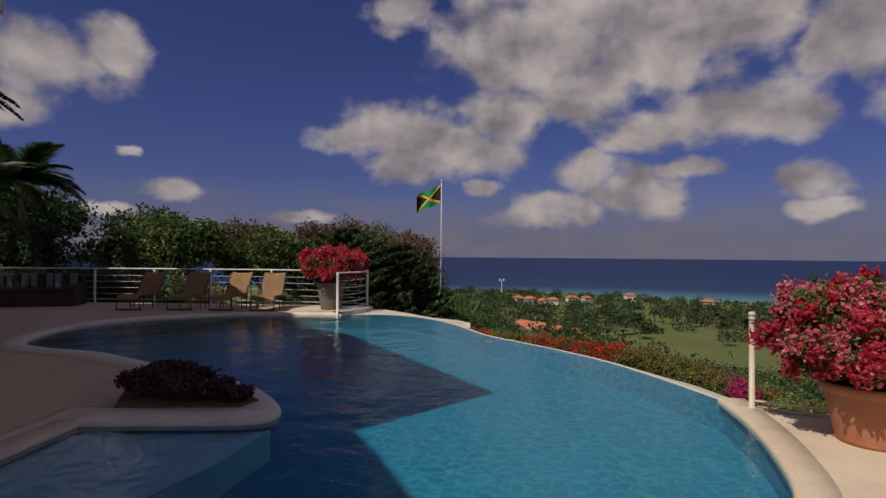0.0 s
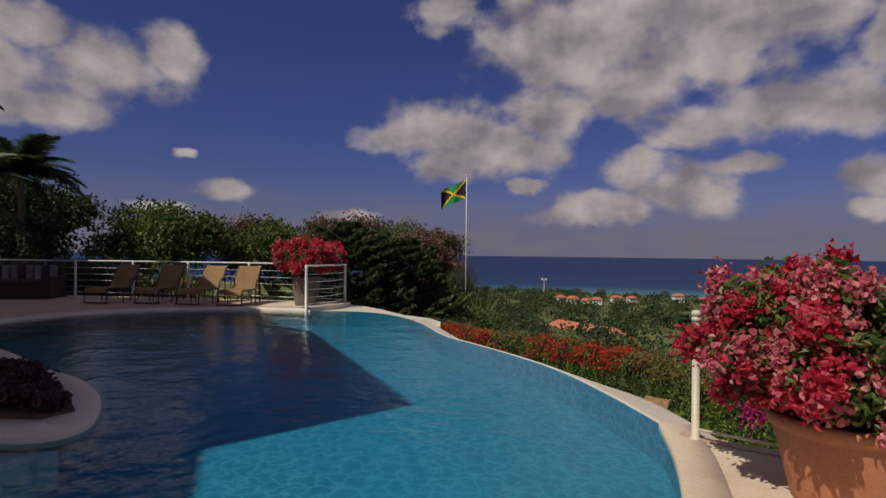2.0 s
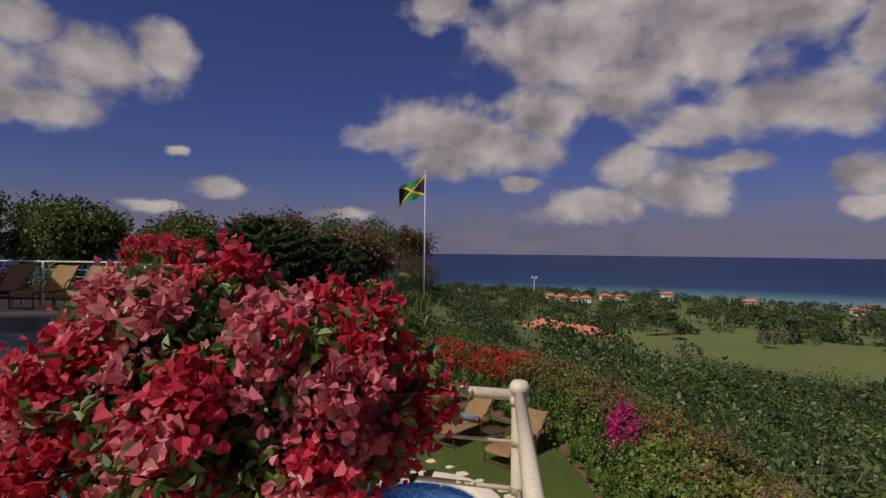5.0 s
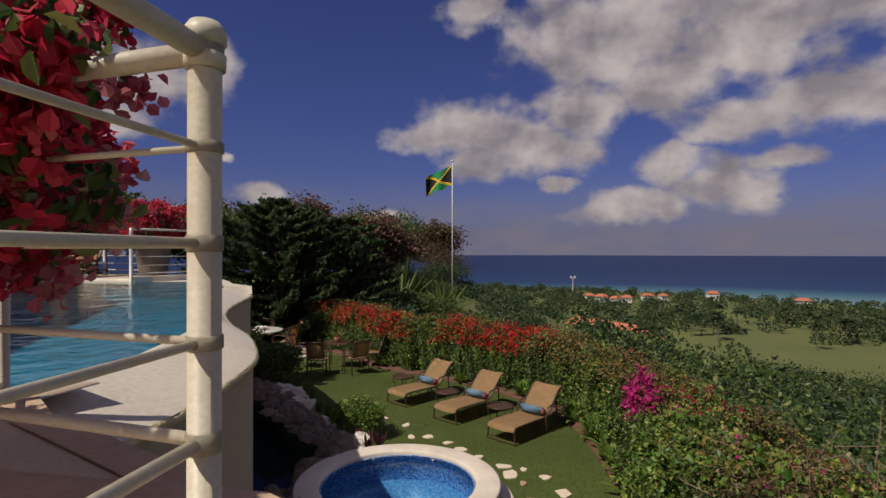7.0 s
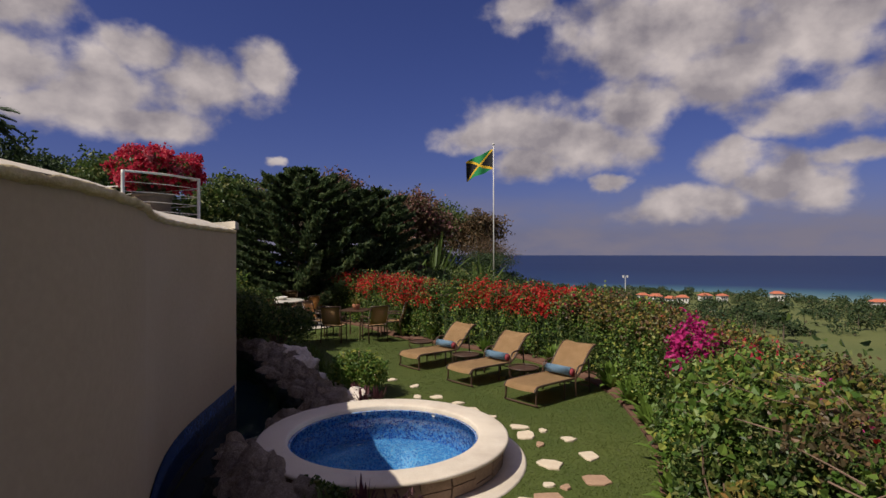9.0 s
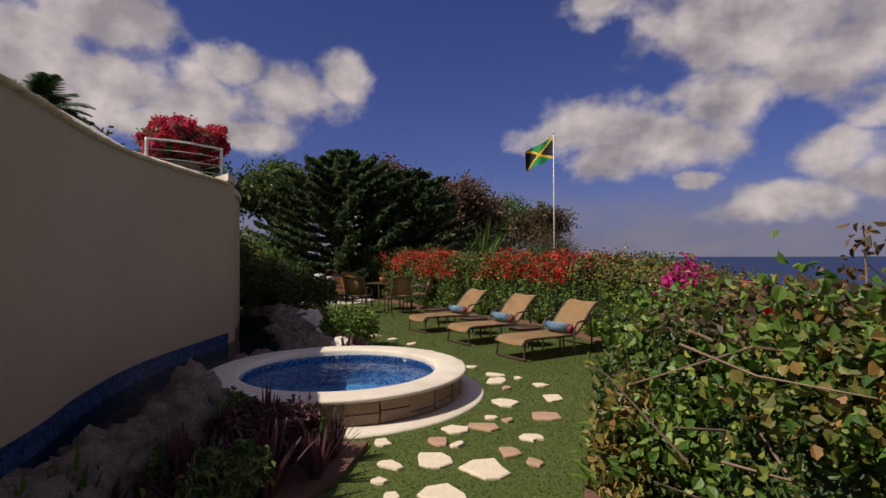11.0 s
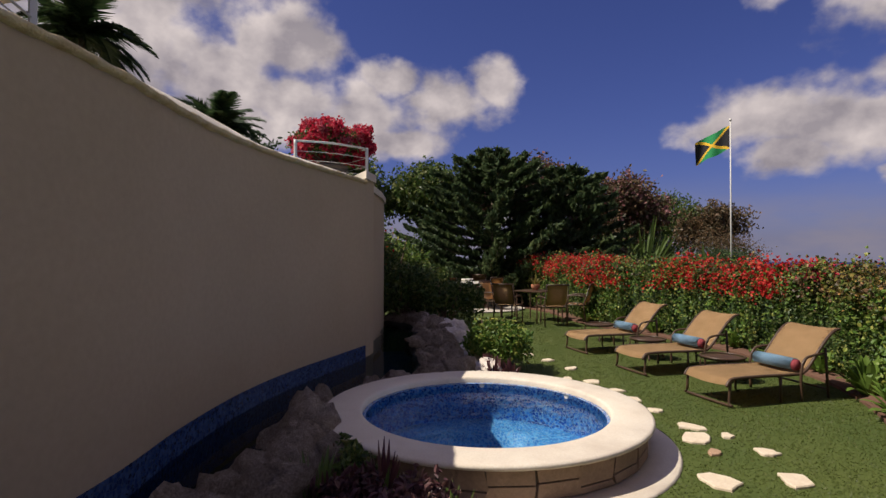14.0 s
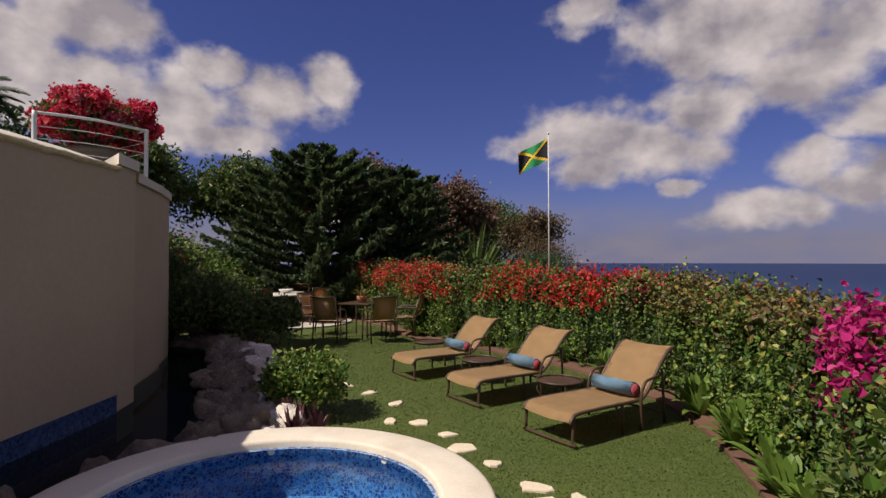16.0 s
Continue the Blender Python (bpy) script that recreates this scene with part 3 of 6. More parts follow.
# ---------------------------------------------------------------- deck
deck_edge = [(2.87, 5.46), (2.93, 5.24), (3.28, 4.98), (3.6, 4.84), (4.12, 4.60), (4.6, 4.33), (4.6, 2.2), (4.9, 2.0), (4.9, -12), (-18, -12), (-18, 15.6), (-3.05, 15.2), (-3.05, 13.05)]
land = deck_edge + [p for p in PENINSULA[::-1][1:]] + NEAR_EDGE[::-1][1:-1]
deck = empty("floor_deck", label="cream stone pool deck partly in house shade", category="floor", kind="structure")
bm = bmesh.new()
sheet(bm, land, z=0.0)
part("deck_surface", bm, M_DECK, deck)
bm = bmesh.new()
ring = land + land[:1]
strips(bm, with_z(ring, -0.002), with_z(ring, -0.14))
part("deck_edge", bm, M_COPING, deck)
bm = bmesh.new()
side = [(2.95, 5.20), (3.26, 4.94), (3.58, 4.80), (4.09, 4.56), (4.56, 4.30), (4.56, 2.2), (4.85, 2.0), (4.85, -12), (-18, -12), (-18, 15.5), (-3.1, 15.1), (-3.1, 13.2)]
strips(bm, with_z(side, -0.14), with_z(side, -6.0))
part("retaining_wall", bm, M_WALL, deck)
bm = bmesh.new()
rim = np.array([(2.95, 5.25), (3.29, 5.0), (3.61, 4.86), (4.13, 4.62), (4.62, 4.35), (4.62, 3.3)])
strips(bm, with_z(offset_line(rim[::-1], -0.12), 0.003), with_z(offset_line(rim[::-1], -0.12), 0.008), with_z(rim[::-1], 0.008), with_z(rim[::-1], -0.05))
# Terracotta edging given the brown paving colour to stand for its shade.
part("edging", bm, M_TERRACE, deck, "terracotta edging along the deck, coloured brown for its shade")
bm = bmesh.new()
slab(bm, [(4.40, 2.95), (4.58, 2.95), (4.58, 4.32), (4.44, 4.39), (3.70, 4.39), (3.70, 4.19), (4.40, 4.15)], 0.001, 0.085)
bmesh.ops.bevel(bm, geom=[e for e in bm.edges if e.calc_face_angle(0) > 0.9], offset=0.012, segments=2, affect="EDGES")
# The kerb is terracotta too; the brown puts shade into its colour.
part("railing_kerb", bm, M_TERRACE, deck, "low terracotta kerb under the railing, coloured brown for its shade")
# coping along the house side
cop = resample(PENINSULA, 150)
copin, copout = offset_line(cop, 0.06), offset_line(cop, -0.34)
coping = bmesh.new()
strips(coping, with_z(copin, -0.07), with_z(copin, 0.0), with_z(offset_line(cop, 0.045), 0.02), with_z(offset_line(cop, 0.0), 0.032), with_z(copout, 0.03), with_z(copout, 0.0))
part("coping", coping, M_COPING, pool, "rounded cream coping", True)
cop2 = resample(NEAR_EDGE, 80)
coping = bmesh.new()
strips(coping, with_z(offset_line(cop2, 0.05), -0.07), with_z(offset_line(cop2, 0.05), -0.012), with_z(offset_line(cop2, 0.03), 0.002), with_z(cop2, 0.006), with_z(offset_line(cop2, -0.22), 0.006), with_z(offset_line(cop2, -0.22), 0.0))
part("coping", coping, M_DECK, pool, "cream stone pool edge", True)

# brown paving of the shaded terrace, inside the coping
terrace = [tuple(p) for p in copout[18:132]] + [(-4.6, 13.45), (-4.6, 15.0), (-17.9, 15.0), (-17.9, -11.9), (-3.85, -11.9), (-3.85, 4.75)]
bm = bmesh.new()
sheet(bm, terrace, z=0.006)
tagged(link("floor_terrace", bm, M_TERRACE), "brown stone terrace paving in house shade", "floor", kind="structure")

# ---------------------------------------------------------------- house above the pool
house = empty("house", label="two-storey cream villa with tiled roof overlooking the pool", category="house")
# Unseen upper roof, outlined and raised to throw the pool and terrace shade.
SHADE_EAVE = [(-11.2, 11.1), (-8.7, 8.5), (-6.9, 7.2), (-3.78, 2.03), (-5.4, 0.35), (-5.04, -0.34), (-4.0, -2.6), (-4.0, -9), (-17, -9), (-18.5, 9)]
WING = [(-11.2, 11.1), (-8.0, 8.6), (-9.0, 6.8), (-16.5, 7.2), (-17, 9)]


def hip_roof(eave, z, rise):
    part("eave", slab(bmesh.new(), eave[::-1], z, z + 0.18), M_WHITEWASH, house, "pale boxed eave")
    bm = bmesh.new()
    mx, my = sum(p[0] for p in eave) / len(eave), sum(p[1] for p in eave) / len(eave)
    lo = [bm.verts.new((x, y, z + 0.182)) for x, y in eave]
    hi = [bm.verts.new((x + (mx - x) * 0.6, y + (my - y) * 0.6, z + rise)) for x, y in eave]
    for i in range(len(lo)):
        j = (i + 1) % len(lo)
        bm.faces.new((lo[i], hi[i], hi[j], lo[j]))
    bm.faces.new(hi)
    part("roof", bm, M_ROOF, house, "clay tile hipped roof")


hip_roof(SHADE_EAVE, 7.35, 1.5)
hip_roof(WING, 5.75, 0.8)
bm = bmesh.new()
body = [(-12.0, 9.9), (-8.6, 6.2), (-6.9, 1.6), (-6.4, -0.4), (-6.0, -8), (-15, -8), (-16.2, 8.0)]
slab(bm, body[::-1], 0.0, 5.74)
slab(bm, [(-8.9, 6.2), (-15.9, 7.0), (-15, -7.9), (-6.2, -7.9), (-6.6, -0.4), (-7.1, 1.6)], 5.75, 7.34)
part("wall", bm, M_HOUSE, house)
bm = bmesh.new()
slab(bm, [(-10.8, 10.75), (-12.0, 9.9), (-8.6, 6.2), (-6.95, 7.0)], 3.45, 3.62)
part("balcony_floor", bm, M_HOUSE, house)
for p in ((-10.7, 10.55), (-8.45, 8.75), (-6.95, 6.95)):
    bm = box(bmesh.new(), (0.16, 0.16, 2.13), (p[0], p[1], 4.69), 0.01)
    part("column", bm, M_WHITEWASH, house, "white balcony column")
for z in (4.0, 4.25, 4.5, 4.75):
    bm = tube(bmesh.new(), [(-10.7, 10.55, z), (-8.45, 8.75, z), (-6.95, 6.95, z)], 0.02 if z < 4.7 else 0.035, 6)
    part("balcony_rail", bm, M_WHITE_RAIL, house)
for k in range(3):
    a, b = np.array([-11.75, 9.72]), np.array([-8.75, 6.45])
    c = a + (b - a) * (k + 0.5) / 3 + np.array([0.03, 0.03])
    bm = box(bmesh.new(), (1.25, 0.06, 1.95), (c[0], c[1], 4.62), 0, math.atan2(b[1] - a[1], b[0] - a[0]))
    pane = part("window", bm, M_GLASS, house, "dark glass balcony door")
    for s in (-0.62, 0.62):
        ang = math.atan2(b[1] - a[1], b[0] - a[0])
        bm = box(bmesh.new(), (0.07, 0.09, 2.0), (c[0] + s * math.cos(ang), c[1] + s * math.sin(ang), 4.62), 0, ang)
        part("window_frame", bm, M_WHITEWASH, pane)

# ---------------------------------------------------------------- terrain


def height(x, y):
    """The lie of the land: garden shelf, ridge to the left, slope down to the coastal plain."""
    x, y = np.asarray(x, float), np.asarray(y, float)
    rim = 7.6 + 0.0 * y + np.where(y > 14, -0.55 * (y - 14), 0) + np.where(y < 7, 0.4 * (7 - y), 0)
    rim = np.maximum(rim, -3.0 - 0.02 * y)
    far = np.maximum(0, y - 62)
    d = np.maximum(0, x - rim) * 0.8 + far * 0.9
    drop = 27.5 * (1 - np.exp(-(d / 46.0) ** 1.15))
    z = GARDEN - drop
    left = np.clip((-x - 6) / 30, 0, 1) * np.clip((70 - y) / 50, 0, 1)
    z = z + left * 3.0
    shore = np.clip((np.hypot(x, y) - (470 - 0.35 * x + 12 * np.sin(x * 0.02))) / 40, 0, 1)
    return z - shore * 8.0


def terrain():
    rad = np.concatenate([np.linspace(0, 30, 61), np.geomspace(31, 4600, 90)])
    ang = np.linspace(0, math.tau, 241)[:-1]
    R, A = np.meshgrid(rad, ang, indexing="ij")
    X, Y = 3 + R * np.sin(A), 10 + R * np.cos(A)
    Z = height(X, Y)
    V = np.stack([X, Y, Z], -1).reshape(-1, 3)
    n, m = len(rad), len(ang)
    i, j = np.meshgrid(np.arange(n - 1), np.arange(m), indexing="ij")
    a, b = i * m + j, i * m + (j + 1) % m
    F = np.stack([a, a + m, b + m, b], -1).reshape(-1, 4)
    return V, F


V, F = terrain()
inner_box = (np.abs(V[:, 0] + 6.6) < 11.3) & (V[:, 1] < 13.8)
V[inner_box & (V[:, 0] < 2.6 - 0.35 * np.maximum(0, V[:, 1] - 7)), 2] -= 1.6
V[np.hypot(V[:, 0] - 3.13, V[:, 1] - 10.5) < 1.28, 2] -= 1.6
ground = from_arrays("ground", V, F, M_FIELD, None, True)
tagged(ground, "green hillside and coastal plain", "ground", kind="structure")
k = Mat("sea_water", 0.6, spec=0.08)
far_c = k.n.new("ShaderNodeVectorMath")
far_c.operation = "LENGTH"
k.l.new(k.coords(), far_c.inputs[0])
depth_c = k.n.new("ShaderNodeMapRange")
depth_c.inputs["From Min"].default_value, depth_c.inputs["From Max"].default_value = 450, 1000
k.l.new(far_c.outputs["Value"], depth_c.inputs["Value"])
k.color(k.mix(k.ramp(k.noise(0.004, 4), [(0.35, (0, 0, 0)), (0.65, (0.25, 0.25, 0.25))]), k.ramp(depth_c.outputs[0], [(0.0, (0.12, 0.21, 0.22)), (0.12, (0.05, 0.12, 0.17)), (0.25, (0.018, 0.04, 0.11)), (1.0, (0.012, 0.026, 0.085))]), (0.02, 0.04, 0.12)))
bm = bmesh.new()
bmesh.ops.create_circle(bm, cap_ends=True, cap_tris=True, segments=128, radius=4750)
sea = link("water_sea", bm, k.m)
sea.location = (0, 0, SEA)
tagged(sea, "deep blue sea with a pale shallow strip", "sea", kind="structure")

# ---------------------------------------------------------------- lawn
HEDGE_FOOT = curve([(-3.2, 21.5), (-1.2, 20.2), (0.6, 18.5), (2.4, 17.6), (4.06, 16.5), (5.3, 15.1), (5.85, 13.9), (6.08, 12.8), (6.24, 11.4), (6.15, 9.8), (6.18, 8.8), (6.4, 8.15), (6.9, 7.55), (7.9, 7.1), (9.5, 6.4)], 6)
lawn_outline = [(p[0] + 0.25, p[1] + 0.1) for p in HEDGE_FOOT] + [(9.5, 3.0), (4.7, 3.4), (4.4, 6.6), (4.05, 8.3)] + [(3.13 + 1.45 * math.cos(radians(a)), 10.5 + 1.45 * math.sin(radians(a))) for a in range(-60, 115, 10)] + [(1.2, 12.6), (0.4, 14.2), (-1.5, 16.5), (-4.5, 17.5), (-7.5, 18), (-7.5, 22)]
bm = bmesh.new()
sheet(bm, lawn_outline, z=GARDEN + 0.012)
lawn = tagged(link("lawn", bm, M_LAWN), "short green garden lawn", "lawn", kind="structure")
rng = np.random.default_rng(3)
pts = np.stack([rng.uniform(-2, 8, 420000), rng.uniform(6.5, 20, 420000)], 1)
pts = pts[inside(pts, lawn_outline) & (np.hypot(pts[:, 0] - 3.13, pts[:, 1] - 10.5) > 1.58)]
V = np.zeros((len(pts), 3, 3))
a = rng.uniform(0, math.tau, len(pts))
w, h = rng.uniform(0.004, 0.008, len(pts)), rng.uniform(0.006, 0.016, len(pts))
V[:, 0, :2] = pts - np.stack([np.cos(a), np.sin(a)], 1) * w[:, None]
V[:, 1, :2] = pts + np.stack([np.cos(a), np.sin(a)], 1) * w[:, None]
V[:, 2, :2] = pts + rng.normal(0, 0.015, (len(pts), 2))
V[:, :, 2] = GARDEN + 0.01
V[:, 2, 2] += h
grass = from_arrays("grass", V.reshape(-1, 3), np.arange(len(pts) * 3).reshape(-1, 3), M_GRASS)
tagged(grass, "short mown green grass blades on the lawn", "grass", kind="stuff")

# ---------------------------------------------------------------- hot tub
SPA = (3.13, 10.50)
spa = empty("hot_tub", Matrix.Translation((*SPA, GARDEN)), label="round raised hot tub with cream rim and mosaic lining", category="hot tub")
T = 0.27
bm = lathe(bmesh.new(), [(1.06, T - 0.06), (1.06, T - 0.01), (1.068, T + 0.008), (1.085, T + 0.014), (1.37, T + 0.014), (1.39, T + 0.008), (1.397, T - 0.004), (1.392, T - 0.022), (1.37, T - 0.030), (1.32, T - 0.032)], 72)
part("rim", bm, M_COPING, spa, "smooth cream rim", True)
bm = lathe(bmesh.new(), [(1.03, T - 0.05), (1.07, T - 0.045), (1.06, -0.2), (1.05, -0.6)], 64)
part("mosaic_lining", bm, M_MOSAIC, spa, "blue mosaic lining", True)
bm = lathe(bmesh.new(), [(1.06, -0.16), (0.66, -0.16), (0.64, -0.48), (0.001, -0.49)], 64)
part("tub_floor", bm, M_MOSAIC_DEEP, spa, "", True)
bm = lathe(bmesh.new(), [(1.062, T - 0.10), (0.001, T - 0.10)], 64)
part("water", bm, M_SPA_WATER, spa, "clear rippled blue water", True)
bm = lathe(bmesh.new(), [(1.31, -0.3), (1.31, T - 0.025)], 64)
part("tub_wall", bm, two_tone("mortar", (0.10, 0.08, 0.065), (0.15, 0.12, 0.10), 8, 0.95, 60, 0.5, 0.01), spa, "", True)
bm = lathe(bmesh.new(), [(1.25, 0.0), (1.25, 0.03), (1.57, 0.03), (1.59, 0.018), (1.59, -0.02)], 64)
part("foot_ring", bm, M_COPING, spa, "cream stone ring at the foot", True)

# ---------------------------------------------------------------- trough, rocks and beds beside the pool wall
ROCK_LINE = curve([(4.3, 6.2), (3.75, 6.75), (3.3, 7.4), (2.95, 8.0), (2.7, 8.5), (2.35, 9.0), (1.95, 9.45), (1.66, 10.0), (1.6, 10.6), (1.68, 11.2), (1.5, 11.75), (1.1, 12.2), (0.45, 12.8), (-0.1, 13.5), (-0.65, 14.15), (-1.7, 15.0), (-2.8, 15.4)], 5)
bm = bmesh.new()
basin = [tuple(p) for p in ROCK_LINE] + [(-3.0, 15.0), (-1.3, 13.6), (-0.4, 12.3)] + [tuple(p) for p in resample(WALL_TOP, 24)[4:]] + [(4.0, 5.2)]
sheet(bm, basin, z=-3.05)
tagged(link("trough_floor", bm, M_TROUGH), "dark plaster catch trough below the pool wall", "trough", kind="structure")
bm = bmesh.new()
sheet(bm, basin, z=-2.68)
tagged(link("water_trough", bm, M_TROUGH_WATER), "still dark water in the catch trough", "water", kind="structure")
bm = bmesh.new()
bank = resample(ROCK_LINE, 80)
strips(bm, with_z(offset_line(bank, -0.10), -3.06), with_z(offset_line(bank, -0.06), -2.76), with_z(offset_line(bank, 0.1), -2.74), with_z(offset_line(bank, 0.12), -3.0))
tagged(link("trim_trough_edge", bm, M_ROCK), "rough stone lip of the trough", "edging", kind="structure")
bed = [(3.3, 7.3), (2.9, 8.0), (2.6, 8.6), (2.4, 9.0), (2.75, 9.0), (3.3, 8.75), (4.3, 9.15), (4.45, 8.6), (4.5, 7.4), (4.6, 6.6), (4.2, 6.3)]
bm = bmesh.new()
slab(bm, bed[::-1], -2.9, GARDEN + 0.05)
tagged(link("planting_bed", bm, M_SOIL), "planting bed of dark red soil", "flower bed", kind="structure")


def rock_mesh(rng, size):
    bm = bmesh.new()
    bmesh.ops.create_icosphere(bm, subdivisions=3, radius=1)
    o = Vector(rng.uniform(-50, 50, 3))
    for v in bm.verts:
        n1, n2 = noise.noise(v.co * 1.1 + o), noise.noise(v.co * 3.1 + o)
        pit = max(0.0, noise.noise(v.co * 5.3 + o) - 0.25)
        n3 = noise.noise(v.co * 8.7 + o)
        v.co = v.co * (1 + 0.45 * n1 + 0.34 * n2 + 0.2 * n3 - 0.7 * pit)
        v.co.z *= 0.72
        v.co *= size
    return bm


rng = np.random.default_rng(11)
rocks = []
for i in range(10):
    ob = link("rock", rock_mesh(rng, 1.0), M_ROCK, None, True)
    rocks.append(ob)
spots = resample(ROCK_LINE, 66)
for i, p in enumerate(spots):
    for row in range(3):
        s = rng.uniform(0.10, 0.25) * (1.0, 0.95, 0.75)[row] * (1.25 if p[1] < 9.6 else 1.0)
        q = p + rng.normal(0, 0.07, 2) + np.array([0.13, 0.09]) * (0, 1, 1.8)[row]
        if np.hypot(q[0] - SPA[0], q[1] - SPA[1]) < 1.34 + s * 0.6:
            continue
        m = Matrix.Translation((q[0], q[1], GARDEN + 0.07 + (0.0, 0.11, 0.16)[row])) @ Euler(rng.uniform(0, 6.28, 3)).to_matrix().to_4x4() @ Matrix.Scale(s, 4)
        first = rocks[(i + row) % 10]
        ob = first if first.get("label") is None else first.copy()
        if ob is not first:
            scene.collection.objects.link(ob)
        ob.matrix_world = m
        tagged(ob, "pitted brown coral rock on the trough edge", "rock", "rocks along the trough")
for x, y, s in ((2.15, 11.66, 0.19), (1.85, 11.9, 0.17), (2.45, 11.75, 0.13), (2.0, 12.15, 0.22), (1.6, 12.35, 0.2), (0.2, 13.9, 0.28), (-0.3, 14.5, 0.3), (-0.9, 15.1, 0.26), (0.9, 13.0, 0.24), (1.3, 12.7, 0.2)):
    ob = link("rock", rock_mesh(rng, s), M_ROCK_WHITE, None, True)
    ob.location = (x, y, GARDEN + s * 0.5)
    tagged(ob, "pale coral rock beside the hot tub planting", "rock", "pale rocks")


def blade_plant(name, at, n, length, mat, seed, label, category="plant", width=0.035, droop=0.6, rise=1.0, spread=0.5):
    """A rosette of long arching leaves, each its own part."""
    rng = np.random.default_rng(seed)
    e = empty(name, Matrix.Translation(at), label=label, category=category)
    kinds = []
    for q in range(4):
        out = (0.2 + 0.26 * q) * spread
        verts, faces = [], []
        for k in range(6):
            t = k / 5
            p = np.array([0.03 + length * t * out, 0, length * (rise * t - droop * out * t * t)])
            w = width * (0.6 + 0.9 * t) * (1 - t) ** 0.6 + 0.002
            verts += [p + np.array([0, -w, 0.25 * w]), p, p + np.array([0, w, 0.25 * w])]
        for k in range(5):
            b = 3 * k
            faces += [(b, b + 1, b + 4, b + 3), (b + 1, b + 2, b + 5, b + 4)]
        kinds.append((verts, faces))
    made = {}
    for i in range(n):
        q = int(rng.integers(0, 4))
        if q not in made:
            ob = from_arrays("leaf", *kinds[q], mat, e)
            made[q] = ob.data
        else:
            ob = new("leaf", made[q])
            ob.parent = e
        ob.matrix_basis = Matrix.Rotation(rng.uniform(0, math.tau), 4, "Z") @ Matrix.Rotation(rng.normal(0, 0.12), 4, "Y") @ Matrix.Scale(rng.uniform(0.6, 1.1), 4)
    return e


def shrub(name, at, radii, n, size, mat, seed, label, category="shrub", flowers=None, n_flowers=0, flower_size=0.05, core=True, core_mat=None, twigs=14, **how):
    """A shrub: stems, leaves in uneven clumps, a shaded heart, perhaps flowers. at is its foot."""
    rng = np.random.default_rng(seed)
    e = empty(name, Matrix.Translation(at), label=label, category=category)
    rx, ry, rz = radii
    bm = bmesh.new()
    for i in range(twigs):
        a, r = rng.uniform(0, math.tau), rng.uniform(0.2, 0.8)
        tip = Vector((rx * r * math.cos(a), ry * r * math.sin(a), rz * rng.uniform(0.9, 1.7)))
        mid = tip * 0.5 + Vector(rng.normal(0, 0.06, 3)) * rx
        tube(bm, [(0, 0, 0), mid, tip], 0.03 * max(0.4, rz), 5, 0.006)
    part("woody_stem", bm, M_TWIG, e)
    lobes = max(5, int(9 * rx / max(0.3, rz)))
    pts = []
    for i in range(lobes):
        a, r = rng.uniform(0, math.tau), math.sqrt(rng.uniform(0, 1)) * 0.62
        c = (rx * r * math.cos(a), ry * r * math.sin(a), rz * rng.uniform(0.75, 1.25))
        f = rng.uniform(0.38, 0.6)
        pts.append(shell(rng, n // lobes, c, (rx * f, ry * f, rz * f * 1.1), 0.6, 0.22, -0.8))
    pts = np.concatenate(pts)
    pts[:, 2] = np.maximum(pts[:, 2], 0.03)
    part_leaves = leaves("foliage", pts, size, mat, e, seed + 1, **how)
    if flowers is not None:
        tops = pts[rng.choice(len(pts), n_flowers)] * 1.06 + rng.normal(0, size * 0.4, (n_flowers, 3))
        leaves("blossom", tops, flower_size, flowers, e, seed + 2, shape=0.9, spread=0.4)
    return e


# planting in the bed between trough and path
rng = np.random.default_rng(5)
for i in range(20):
    q = rng.uniform((3.35, 7.3), (4.35, 9.0))
    if not inside(q[None], bed)[0]:
        continue
    blade_plant("cordyline", (q[0], q[1], GARDEN + 0.05), 34, rng.uniform(0.3, 0.5), M_PURPLE_LEAF if i % 4 else M_LEAF, 40 + i, "spiky purple-leaved bedding plant in dark soil", width=0.016)
for i, (x, y, r, h) in enumerate(((4.05, 8.25, 0.26, 0.26), (3.8, 7.8, 0.22, 0.22), (4.25, 7.7, 0.26, 0.24), (3.6, 8.5, 0.2, 0.24), (4.25, 7.0, 0.28, 0.22), (3.35, 8.75, 0.2, 0.22), (3.95, 8.65, 0.22, 0.24), (3.05, 8.95, 0.16, 0.2))):
    shrub("bedding_shrub", (x, y, GARDEN + 0.04), (r, r, h), 900, 0.05, M_LEAF if i % 3 else M_PURPLE_LEAF, 60 + i, "low leafy bedding shrub with small green leaves", twigs=6)
blade_plant("bromeliad", (3.55, 7.15, GARDEN + 0.05), 18, 0.42, M_LEAF_LIGHT, 90, "tall yellow-edged blade plant with a red centre", width=0.03, spread=0.25, droop=0.2)
blade_plant("bromeliad", (3.62, 7.13, GARDEN + 0.05), 7, 0.36, M_BRACT_RED, 91, "red-leaved bromeliad in the planting bed", width=0.03, spread=0.25, droop=0.2)
